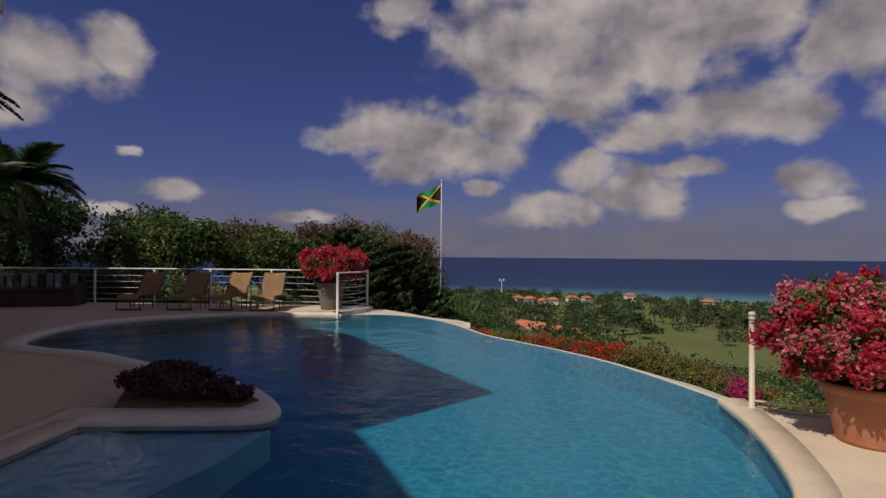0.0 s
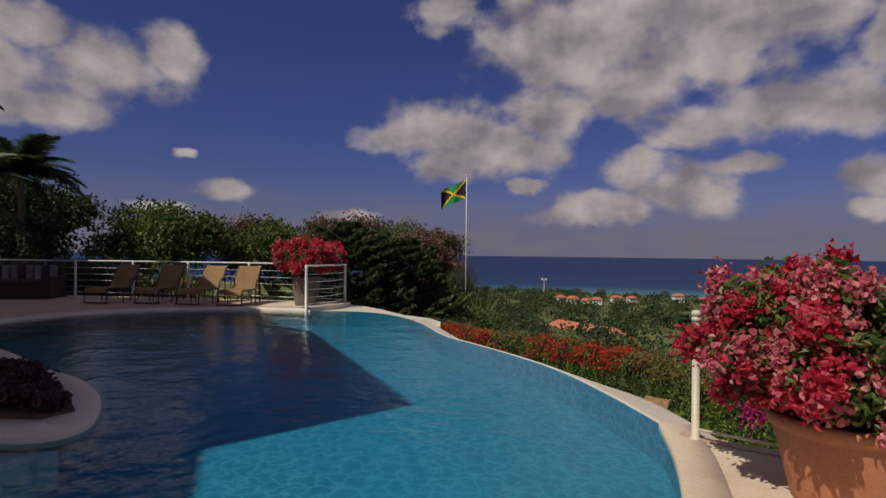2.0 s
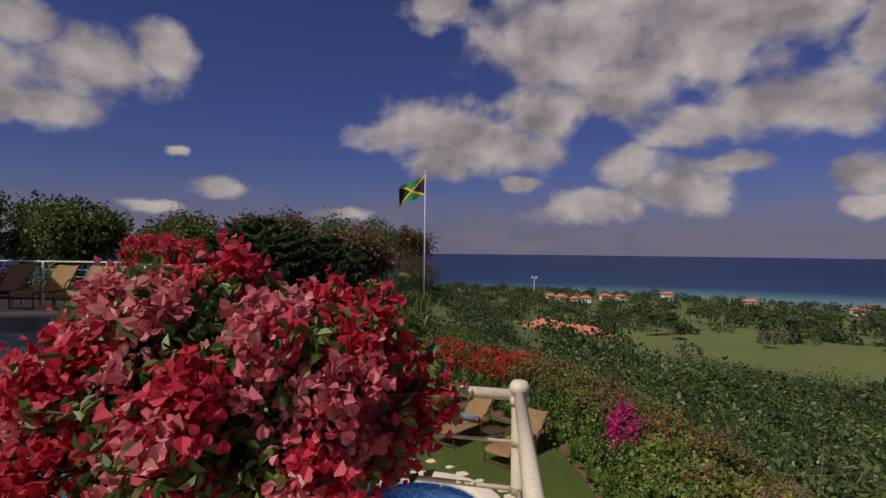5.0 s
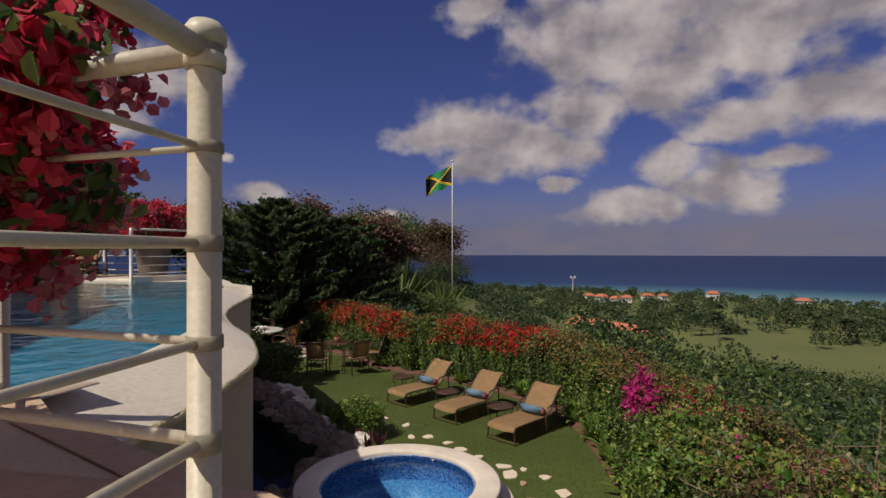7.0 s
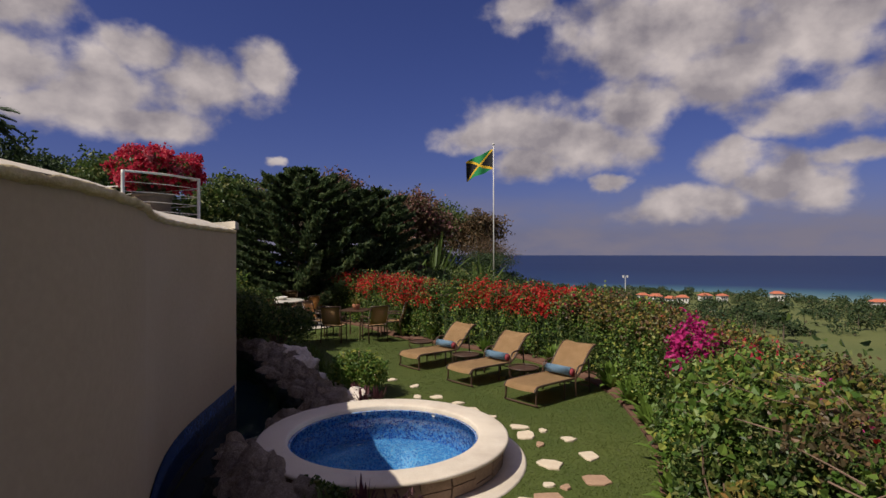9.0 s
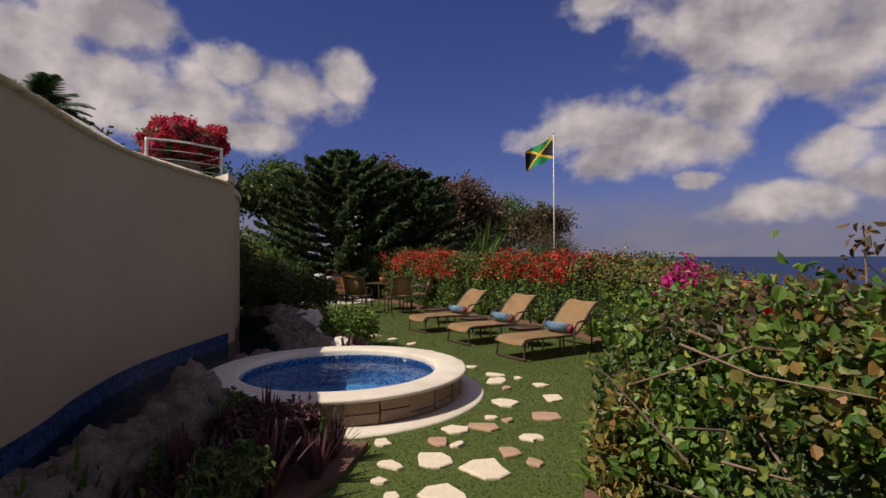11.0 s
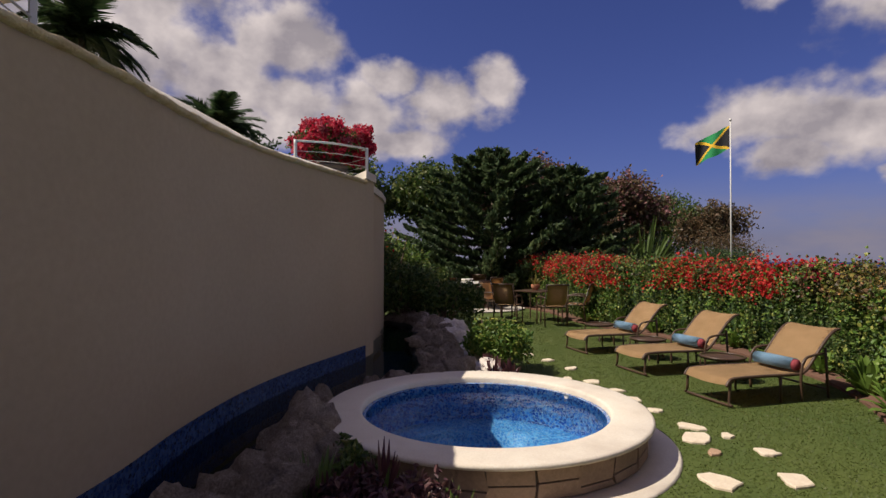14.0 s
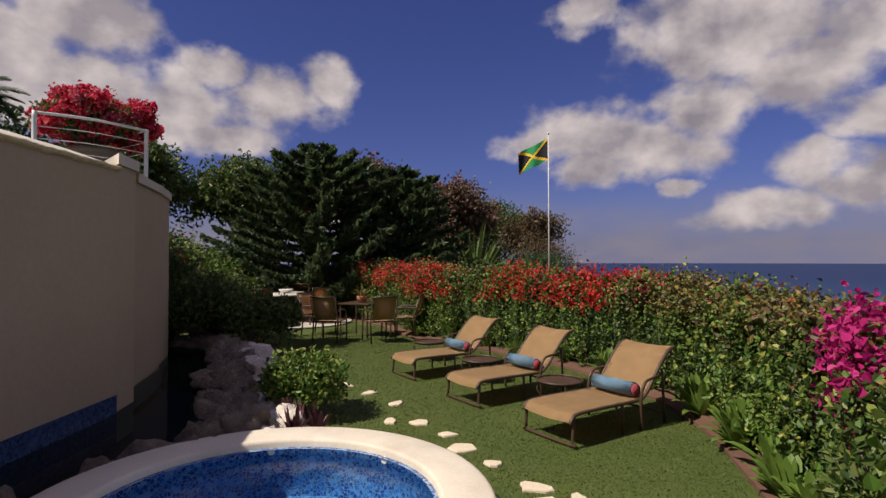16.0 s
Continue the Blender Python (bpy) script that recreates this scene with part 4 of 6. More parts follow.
# variegated shrub and rosettes beyond the tub
shrub("variegated_shrub", (1.75, 12.85, GARDEN), (0.52, 0.5, 0.42), 4200, 0.06, M_LEAF_LIGHT, 70, "round shrub with bright yellow-green leaves by the lawn")
for i, (x, y) in enumerate(((2.2, 12.05), (1.95, 12.3), (2.35, 12.2), (0.9, 13.5), (0.5, 14.0), (1.2, 13.2), (0.1, 14.6), (-0.3, 15.1))):
    blade_plant("rosette", (x, y, GARDEN + 0.05), 26, 0.34, M_PURPLE_LEAF if i < 3 else M_LEAF, 110 + i, "low rosette plant among the rocks", width=0.03)
for i, (x, y, r, h, m) in enumerate(((-1.7, 16.0, 0.85, 0.62, M_LEAF), (-2.9, 16.4, 0.9, 0.8, M_LEAF), (-2.5, 15.5, 0.9, 0.9, M_LEAF), (-3.6, 15.8, 1.1, 1.25, M_LEAF), (-4.6, 16.9, 1.1, 1.25, M_LEAF_LIGHT), (-5.9, 17.4, 1.3, 1.4, M_LEAF))):
    shrub("shrub", (x, y, GARDEN), (r, r, h), 5200, 0.085, m, 130 + i, "dense leafy shrub at the foot of the pool wall", flowers=M_BRACT_RED if i in (3, 5) else None, n_flowers=160, flower_size=0.06)

# ---------------------------------------------------------------- hedges round the lawn
foot = resample(HEDGE_FOOT, 200)
out_dir = offset_line(foot, -1.0) - foot


def hedge(name, i0, i1, top, width, n, size, mat, seed, label, blooms=(), **how):
    """A clipped but shaggy hedge on foot points i0 to i1; blooms: (material, count, size, lowest share of the height)."""
    rng = np.random.default_rng(seed)
    e = empty(name, Matrix.Translation((*foot[(i0 + i1) // 2], GARDEN)), label=label, category="hedge")
    o = np.array([*foot[(i0 + i1) // 2], GARDEN])

    def place(count, low=0.0, inset=0.0):
        u = rng.uniform(i0, i1 - 1, count)
        a, f = u.astype(int), (u % 1)[:, None]
        base, d = foot[a] * (1 - f) + foot[a + 1] * f, out_dir[a]
        share = (u - i0) / (i1 - i0)
        h = (top[0] + (top[1] - top[0]) * share - GARDEN) * (1 + 0.07 * np.sin(u * 0.9) + 0.05 * np.sin(u * 2.3 + 1))
        w = width[0] + (width[1] - width[0]) * share
        q = low + (1 - low) * rng.uniform(0, 1, count)
        face = h / (h + w)
        s = q / face
        onface = q < face
        lump = 0.14 * np.sin(u * 1.7 + q * 9) + 0.10 * np.sin(u * 0.63 + 2 + q * 5)
        back = np.where(onface, 0.20 + 0.16 * s ** 3, 0.32 + (q - face) / (1 - face) * (w - 0.3)) + lump * 0.8
        z = np.where(onface, h * s, h - 0.28 * ((q - face) / (1 - face)) ** 2 * w + lump * 0.5)
        deep = rng.exponential(0.07, count) + inset
        back = back + np.where(onface, deep, 0)
        z = np.maximum(z - np.where(onface, 0, deep), 0.02)
        return np.c_[base + d * back[:, None], GARDEN + z] - o

    # Dark sheet behind the leaves stands in for the hedge's inner shade.
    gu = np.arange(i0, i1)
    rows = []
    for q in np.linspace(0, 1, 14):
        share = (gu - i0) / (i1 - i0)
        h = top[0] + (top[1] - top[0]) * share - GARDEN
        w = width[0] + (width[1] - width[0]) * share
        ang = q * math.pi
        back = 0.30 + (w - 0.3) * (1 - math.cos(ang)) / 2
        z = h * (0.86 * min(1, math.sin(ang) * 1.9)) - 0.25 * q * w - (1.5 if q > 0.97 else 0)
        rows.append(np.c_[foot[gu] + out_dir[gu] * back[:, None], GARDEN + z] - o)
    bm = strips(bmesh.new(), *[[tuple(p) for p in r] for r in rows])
    part("dark_shade_core", bm, M_LEAF_DARK, e, "", True)
    leaves("foliage", place(n), size, mat, e, seed + 1, **how)
    for j, (m, count, fs, low) in enumerate(blooms):
        seeds = place(max(12, count // 9), low, -0.06)
        tuft = np.array([noise.noise(Vector(tuple((p + o) * 0.9)) + Vector((j * 7.0, 0, 0))) + 0.5 * noise.noise(Vector(tuple((p + o) * 2.6))) for p in seeds])
        seeds = seeds[tuft > np.quantile(tuft, 0.27)]
        pts = seeds[rng.integers(0, len(seeds), count)] + rng.normal(0, 0.10, (count, 3)) * np.array([1, 1, 0.8])
        leaves("blossom", pts, fs, m, e, seed + 5 + j, shape=0.9)
    return e


hedge("hedge", 0, 92, (-1.42, -1.52), (1.6, 2.0), 62000, 0.052, M_LEAF, 200, "clipped hedge covered in scarlet bougainvillea",
      ((M_BRACT_RED, 25000, 0.05, 0.30), (M_LEAF_LIGHT, 15000, 0.05, 0.05), (M_LEAF_YELLOW, 6000, 0.05, 0.5), (M_LEAF_RUST, 6000, 0.05, 0.4)))
hedge("hedge", 90, 138, (-1.52, -1.85), (2.0, 3.0), 46000, 0.052, M_LEAF, 220, "mixed green and yellowing hedge with a few red flowers",
      ((M_LEAF_YELLOW, 14000, 0.05, 0.3), (M_BRACT, 1500, 0.055, 0.35), (M_LEAF_LIGHT, 9000, 0.05, 0.05), (M_LEAF_RUST, 9000, 0.05, 0.3)))
hedge("hedge", 136, 164, (-1.85, -1.72), (3.0, 3.2), 30000, 0.055, M_LEAF, 240, "shaggy garden hedge with magenta bougainvillea",
      ((M_LEAF_YELLOW, 7000, 0.055, 0.3), (M_BRACT_PURPLE, 600, 0.06, 0.4), (M_LEAF_LIGHT, 6500, 0.07, 0.05)))
hedge("hedge", 162, 199, (-1.66, -1.60), (3.2, 3.4), 17000, 0.046, M_LEAF, 260, "tall unkempt hedge with broad leaves and bare twigs",
      ((M_LEAF_LIGHT, 9000, 0.055, 0.10), (M_LEAF_LIGHT, 420, 0.11, 0.2), (M_LEAF_YELLOW, 11000, 0.05, 0.2), (M_LEAF_RUST, 10000, 0.045, 0.25), (M_BRACT_RED, 220, 0.06, 0.4)))
# magenta bush leaning out of the hedge
shrub("bougainvillea_bush", (6.85, 12.4, GARDEN), (0.55, 0.95, 0.80), 1800, 0.07, M_LEAF, 280, "magenta bougainvillea bush growing out of the hedge", flowers=M_BRACT_PURPLE, n_flowers=5600, flower_size=0.06)
for i, (x, y, r, h, m) in enumerate(((6.28, 9.35, 0.36, 0.55, M_LEAF), (6.3, 10.15, 0.34, 0.5, M_LEAF_LIGHT), (6.32, 8.7, 0.30, 0.5, M_LEAF_YELLOW), (6.4, 11.1, 0.36, 0.48, M_LEAF))):
    shrub("overhanging_shrub", (x, y, GARDEN), (r, r * 1.2, h), 1500, 0.06, m, 284 + i, "leafy shrub leaning out of the hedge over the lawn edge", twigs=9)
# pale-leaved border plants under the hedge
border = resample(HEDGE_FOOT, 200)
rng = np.random.default_rng(9)
for i in (*range(44, 118, 9), *range(118, 186, 4)):
    p = border[i] + rng.normal(0, 0.08, 2) + out_dir[i] * 0.05
    blade_plant("border_plant", (p[0], p[1], GARDEN), 46, rng.uniform(0.38, 0.55), M_LEAF_LIGHT, 300 + i, "leafy green border plant at the foot of the hedge", width=0.06, spread=0.75, droop=0.75)
bm = bmesh.new()
b0, b1 = resample(offset_line(HEDGE_FOOT, 0.16), 120), resample(offset_line(HEDGE_FOOT, -0.6), 120)
strips(bm, with_z(b0, GARDEN + 0.0), with_z(b0, GARDEN + 0.05), with_z(b1, GARDEN + 0.06))
tagged(link("trim_border_soil", bm, M_SOIL), "strip of bare red soil under the hedge", "soil", kind="structure")
# bare twigs tangled over the near hedge
rng = np.random.default_rng(21)
tangle = empty("dry_branches", Matrix.Translation((7.4, 8.6, GARDEN)), label="tangle of bare brown branches over the hedge", category="branches")
for b in range(240):
    a = np.array([rng.uniform(-0.9, 2.6), rng.uniform(-1.2, 1.8), rng.uniform(0.35, 1.2)])
    d = rng.normal(size=3) * np.array([1, 1, 0.45])
    d /= np.linalg.norm(d)
    L = rng.uniform(0.35, 0.9)
    m = a + d * L * 0.5 + rng.normal(0, 0.06, 3)
    part("branch", tube(bmesh.new(), [a, m, a + d * L + np.array([0, 0, 0.05])], 0.007, 5, 0.0025), M_TWIG, tangle)
sprig = empty("tall_sprig", Matrix.Translation((7.35, 8.55, GARDEN)), label="single upright leafy sprig above the hedge", category="plant")
bm = tube(bmesh.new(), [(0, 0, 0.2), (0.02, 0.0, 1.0), (0.0, 0.02, 1.66)], 0.012, 6, 0.004)
part("stem", bm, M_TWIG, sprig)
rng = np.random.default_rng(8)
pts = np.c_[rng.normal(0, 0.045, 60), rng.normal(0, 0.045, 60), rng.uniform(1.2, 1.66, 60)]
leaves("foliage", pts, 0.055, M_LEAF_RUST, sprig, 4, up=0.1)

# ---------------------------------------------------------------- stepping stones
rng = np.random.default_rng(31)
STONES = [(4.6, 11.54, 0.22, 0), (4.96, 10.69, 0.2, 0), (5.12, 11.56, 0.13, 0), (5.37, 11.06, 0.17, 0), (4.81, 9.73, 0.16, 0), (4.96, 9.43, 0.1, 0), (4.38, 9.22, 0.12, 0), (4.66, 8.85, 0.12, 0),
          (4.91, 9.05, 0.21, 0), (5.33, 9.03, 0.25, 0), (5.46, 9.8, 0.12, 0), (4.98, 10.19, 0.08, 0), (4.9, 8.41, 0.09, 0), (5.22, 8.54, 0.23, 0), (4.47, 11.86, 0.15, 0)]
STONES2 = [(4.05, 12.19, 0.13, 0), (4.79, 11.79, 0.09, 0), (4.73, 8.59, 0.09, 0), (4.78, 9.43, 0.14, 1), (4.99, 9.91, 0.19, 1), (5.41, 10.41, 0.21, 1), (5.39, 9.41, 0.16, 1), (5.6, 9.29, 0.1, 1), (5.14, 10.17, 0.08, 1), (4.81, 11.29, 0.11, 1),
           (3.7, 12.45, 0.16, 0), (2.74, 12.92, 0.13, 0), (3.05, 13.0, 0.13, 0), (3.45, 12.75, 0.12, 0), (1.95, 13.89, 0.14, 0), (2.49, 13.56, 0.12, 0), (1.37, 14.15, 0.22, 0), (4.7, 7.9, 0.2, 0), (5.3, 8.0, 0.22, 0), (4.85, 7.3, 0.2, 1), (5.5, 7.4, 0.2, 0)]
for x, y, r, red in STONES + STONES2:
    n = rng.integers(7, 10)
    ang = np.sort(np.linspace(0, math.tau, n, endpoint=False) + rng.normal(0, 0.16, n))
    rr = r * 0.72 * rng.uniform(0.62, 1.2, n)
    el = rng.uniform(0.75, 1.25)
    line = curve([(rr[i] * math.cos(ang[i]) * el, rr[i] * math.sin(ang[i]) / el) for i in range(n)], 1, True)
    bm = bmesh.new()
    rim_top = [(px * 0.94, py * 0.94) for px, py in line]
    top_v = [bm.verts.new((px, py, 0.034)) for px, py in rim_top]
    mid_v = [bm.verts.new((px, py, 0.026)) for px, py in line]
    low_v = [bm.verts.new((px, py, -0.02)) for px, py in line]
    bm.faces.new(top_v)
    for q, w in ((top_v, mid_v), (mid_v, low_v)):
        for i in range(len(q)):
            bm.faces.new((q[i], w[i], w[(i + 1) % len(q)], q[(i + 1) % len(q)]))
    ob = link("stepping_stone", bm, M_STONE_RED if red else M_STONE)
    ob.location = (x, y, GARDEN)
    tagged(ob, "brown irregular stepping stone set in the lawn" if red else "pale irregular stepping stone set in the lawn", "stepping stone", "stepping stones")
# stone facing of the tub
rng = np.random.default_rng(33)
for i in range(26):
    a0, a1 = i * math.tau / 26, (i + 1) * math.tau / 26
    zs = rng.uniform(0.3, 0.7)
    slant = rng.uniform(-0.3, 0.3)
    for lo_, hi_, s0, s1 in ((0.03, 0.25 * zs, 0, slant), (0.25 * zs, 0.25, slant, 0)):
        g = 0.006
        bm = bmesh.new()
        d = (a1 - a0)
        quad = [(a0 + g + s0 * d * 0.4, lo_ + g), (a1 - g + s0 * d * 0.4, lo_ + g), (a1 - g + s1 * d * 0.4, hi_ - g), (a0 + g + s1 * d * 0.4, hi_ - g)]
        f = [bm.verts.new((1.342 * math.cos(a), 1.342 * math.sin(a), z)) for a, z in quad]
        b = [bm.verts.new((1.30 * math.cos(a), 1.30 * math.sin(a), z)) for a, z in quad]
        bm.faces.new(f)
        for k in range(4):
            bm.faces.new((b[k], b[(k + 1) % 4], f[(k + 1) % 4], f[k]))
        part("facing_stone", bm, M_FACING, spa)
for a in (0.35, 1.3, 2.2):
    bm = bmesh.new()
    tube(bm, [(1.065 * math.cos(a), 1.065 * math.sin(a), T - 0.07), (1.05 * math.cos(a), 1.05 * math.sin(a), T - 0.07)], 0.028, 12)
    part("skimmer_light", bm, M_WHITE_RAIL, spa, "small round white fitting")

# ---------------------------------------------------------------- railings


def post(parent, at, h, r, mat, capped=True):
    shaft = part("post", lathe(bmesh.new(), [(r * 1.5, 0.0), (r * 1.5, 0.012), (r, 0.014), (r, h - 0.085)], 20, at), mat, parent, "", True)
    prof = [(r, h - 0.086)]
    if capped:
        prof += [(r * 1.22, h - 0.085), (r * 1.25, h - 0.06), (r * 1.0, h - 0.055), (r * 1.0, h - 0.045), (r * 1.28, h - 0.04), (r * 1.28, h - 0.02), (r * 0.9, h - 0.004), (0.001, h)]
    else:
        prof += [(r, h), (0.001, h + 0.004)]
    part("post_cap", lathe(bmesh.new(), prof, 20, at), mat, shaft, "", True)


rail = empty("deck_railing", Matrix.Translation((0, 0, 0)), label="cream painted metal railing with round posts and bars", category="railing")
P_END, P_COR, P_M, P_Q = (4.43, 3.10), (4.43, 4.19), (3.74, 4.29), (2.98, 5.08)
for p, z in ((P_END, 0.085), (P_COR, 0.085), (P_M, 0.085), (P_Q, 0.007)):
    post(rail, (p[0], p[1], z), 0.985 - z, 0.028, M_RAIL)
for z, r in ((0.93, 0.0205), (0.765, 0.0065), (0.60, 0.009), (0.43, 0.008), (0.26, 0.012)):
    for line in ([P_END, P_COR], [P_COR, P_M]):
        part("bar", tube(bmesh.new(), [(*p, z) for p in line], r, 12), M_RAIL, rail, "", True)
        for p in line:
            part("collar", lathe(bmesh.new(), [(0.0285, z - r * 1.6), (0.0315, z - r * 1.3), (0.0315, z + r * 1.3), (0.0285, z + r * 1.6)], 16, (p[0], p[1], 0)), M_RAIL, rail, "", True)

part("bar", tube(bmesh.new(), [(*P_M, 0.16), (*P_Q, 0.08)], 0.012, 12), M_RAIL, rail, "", True)

far_rail = empty("terrace_railing", label="white metal railing with thin cables round the pool terrace", category="railing")
A, B, C = (-3.09, 12.98), (-2.59, 14.42), (-5.48, 14.95)
ends = [(-14.0, 15.0), (-10.8, 15.05), (-9.0, 15.05), (-7.3, 15.0), C, B]
for p in ends[1:] + [A]:
    post(far_rail, (p[0], p[1], -0.1), 1.16, 0.033, M_WHITE_RAIL, False)
bow = curve([A, (-2.72, 13.6), B], 6)
for z, r in ((1.04, 0.022), (0.84, 0.006), (0.66, 0.006), (0.48, 0.006), (0.30, 0.006), (0.14, 0.011)):
    for line in (ends, bow):
        part("bar", tube(bmesh.new(), [(p[0], p[1], z) for p in line], r, 8), M_WHITE_RAIL, far_rail, "", True)
bm = bmesh.new()
arc = np.array(bow)
strips(bm, with_z(offset_line(arc, -0.16), 0.02), with_z(offset_line(arc, -0.16), 0.075), with_z(offset_line(arc, 0.16), 0.075), with_z(offset_line(arc, 0.16), -0.03))
part("kerb", bm, M_CAP, far_rail, "curved cream kerb under the railing")

# ---------------------------------------------------------------- bougainvillea pots


def flower_pot(at, r0, r1, h, mat, label):
    e = empty("flower_pot", Matrix.Translation(at), label=label, category="flower pot")
    prof = [(0.001, 0.0), (r0, 0.0), (r0 * 1.04, 0.03), ((r0 + r1) / 2 * 1.02, h * 0.5), (r1 * 0.97, h - 0.09), (r1 * 0.97, h - 0.085), (r1 * 1.05, h - 0.075), (r1 * 1.07, h - 0.02), (r1 * 1.04, h), (r1 * 0.93, h), (r1 * 0.9, h - 0.08)]
    part("pot_body", lathe(bmesh.new(), prof, 40), mat, e, "", True)
    part("soil", lathe(bmesh.new(), [(r1 * 0.91, h - 0.07), (0.001, h - 0.05)], 24), M_SOIL, e, "dark potting soil")
    return e


def bougainvillea(at, centre, radii, n_leaf, n_flower, size, seed, label, mats, stems=40, sprays=()):
    """Arching stems with clusters of bracts on the outside and green leaves within."""
    rng = np.random.default_rng(seed)
    e = empty("bougainvillea", Matrix.Translation(at), label=label, category="flowering plant")
    c = np.array(centre)
    bm = bmesh.new()
    tips = shell(rng, stems, centre, radii, 0.9, 0.1, -0.4)
    for p in tips:
        mid = p * 0.55 + np.array([0, 0, 0.28 * radii[2]]) + rng.normal(0, 0.04, 3)
        tube(bm, [(rng.normal(0, 0.05), rng.normal(0, 0.05), 0), mid, p], 0.011, 5, 0.0035)
    tagged(part("stemwork", bm, M_TWIG, e, "thin woody stems"), kind="stuff")
    inner = shell(rng, n_leaf, centre, radii, 0.35, 0.16, -0.7)
    leaves("foliage", inner, size * 1.35, M_LEAF, e, seed + 1)
    hubs = shell(rng, 260, centre, radii, 0.80, 0.2, -0.72)
    share = (0.58, 0.34, 0.08)
    for j, m in enumerate(mats):
        k = int(n_flower * share[j])
        mine = hubs[j::len(mats)] if j < 2 else hubs[5::40]
        pts = mine[rng.integers(0, len(mine), k)] + rng.normal(0, radii[0] * 0.062, (k, 3))
        leaves("blossom", pts, size, m, e, seed + 2 + j, shape=0.95, fold=0.22)
    for j, (sx, sy, sz, r) in enumerate(sprays):
        end = np.array([sx, sy, sz])
        part("spray_stem", tube(bmesh.new(), curve([(0, 0, 0.1), tuple(end * 0.5 + np.array([0, 0, 0.18])), tuple(end)], 5), 0.008, 6, 0.003), M_TWIG, e)
        leaves("foliage", end + rng.normal(0, r, (70, 3)), size * 1.3, M_LEAF, e, seed + 20 + j)
        leaves("blossom", end + rng.normal(0, r * 0.8, (230, 3)) - np.array([0, 0, 0.03]), size, mats[0], e, seed + 40 + j, shape=0.95, fold=0.22)
    return e


flower_pot((3.46, 4.12, 0.0), 0.25, 0.36, 0.50, M_TERRACOTTA, "large terracotta pot on the deck corner")
bougainvillea((3.46, 4.12, 0.45), (-0.11, 0.06, 0.42), (0.64, 0.66, 0.48), 12000, 18000, 0.039, 500, "large pink and crimson bougainvillea in a terracotta pot", (M_BRACT, M_BRACT_PINK, M_BRACT), 90,
              ((0.60, 0.05, 0.42, 0.06), (0.52, 0.02, 0.62, 0.06), (0.70, 0.0, 0.50, 0.035), (0.45, -0.05, 0.76, 0.06), (0.48, 0.1, 0.25, 0.06)))
flower_pot((-3.55, 14.2, 0.0), 0.27, 0.38, 0.75, two_tone("dark_stone_pot", (0.13, 0.11, 0.09), (0.18, 0.15, 0.12), 4, 0.9, 40, 0.3, 0.005), "tall dark stone pot on the pool terrace")
bougainvillea((-3.55, 14.2, 0.70), (0.0, 0.0, 0.52), (0.86, 0.86, 0.45), 4000, 14000, 0.06, 540, "rounded crimson bougainvillea in a dark pot", (M_BRACT, M_BRACT, M_BRACT_PINK), 50)

# ---------------------------------------------------------------- sun loungers


def lounger(m, label, group, towel=True):
    e = empty("sun_lounger", m, label=label, category="lounger", group=group)
    W = 0.64
    prof = [(0.0, 0.215), (0.03, 0.262), (0.11, 0.292), (0.5, 0.293), (0.95, 0.285), (1.05, 0.305), (1.13, 0.37), (1.27, 0.53), (1.40, 0.665), (1.50, 0.735), (1.58, 0.752)]
    fine = curve(prof, 4)
    bm = bmesh.new()
    top = [[(x, y, z + 0.012 - 0.018 * math.sin(math.pi * (x - 0.03) / (W - 0.06))) for y, z in fine] for x in np.linspace(0.03, W - 0.03, 7)]
    strips(bm, *top)
    bmesh.ops.solidify(bm, geom=bm.faces[:], thickness=0.012)
    part("sling", bm, M_SLING, e, "tan woven sling", True)
    for x in (0.02, W - 0.02):
        part("side_rail", tube(bmesh.new(), [(x, y, z) for y, z in fine], 0.017, 8), M_BRONZE, e, "", True)
    part("front_leg", tube(bmesh.new(), curve([(0.02, 0.05, 0.27), (0.02, 0.03, 0.05), (0.03, 0.04, 0.018), (W - 0.03, 0.04, 0.018), (W - 0.02, 0.03, 0.05), (W - 0.02, 0.05, 0.27)], 4), 0.015, 8), M_BRONZE, e, "", True)
    for x in (0.02, W - 0.02):
        part("middle_leg", tube(bmesh.new(), [(x, 0.72, 0.285), (x, 0.72, 0.0)], 0.014, 8), M_BRONZE, e, "", True)
        part("rear_leg", tube(bmesh.new(), [(x, 1.36, 0.55), (x, 1.40, 0.0)], 0.014, 8), M_BRONZE, e, "", True)
        out = -0.03 if x < 0.3 else 0.03
        part("armrest", tube(bmesh.new(), curve([(x + out, 0.98, 0.0), (x + out, 0.97, 0.3), (x + out, 1.03, 0.45), (x + out, 1.15, 0.485), (x, 1.33, 0.49)], 4), 0.015, 8), M_BRONZE, e, "", True)
    for y in (0.72, 1.38):
        part("cross_bar", tube(bmesh.new(), [(0.02, y, 0.10 if y > 1 else 0.27), (W - 0.02, y, 0.10 if y > 1 else 0.27)], 0.012, 8), M_BRONZE, e, "", True)
    return e


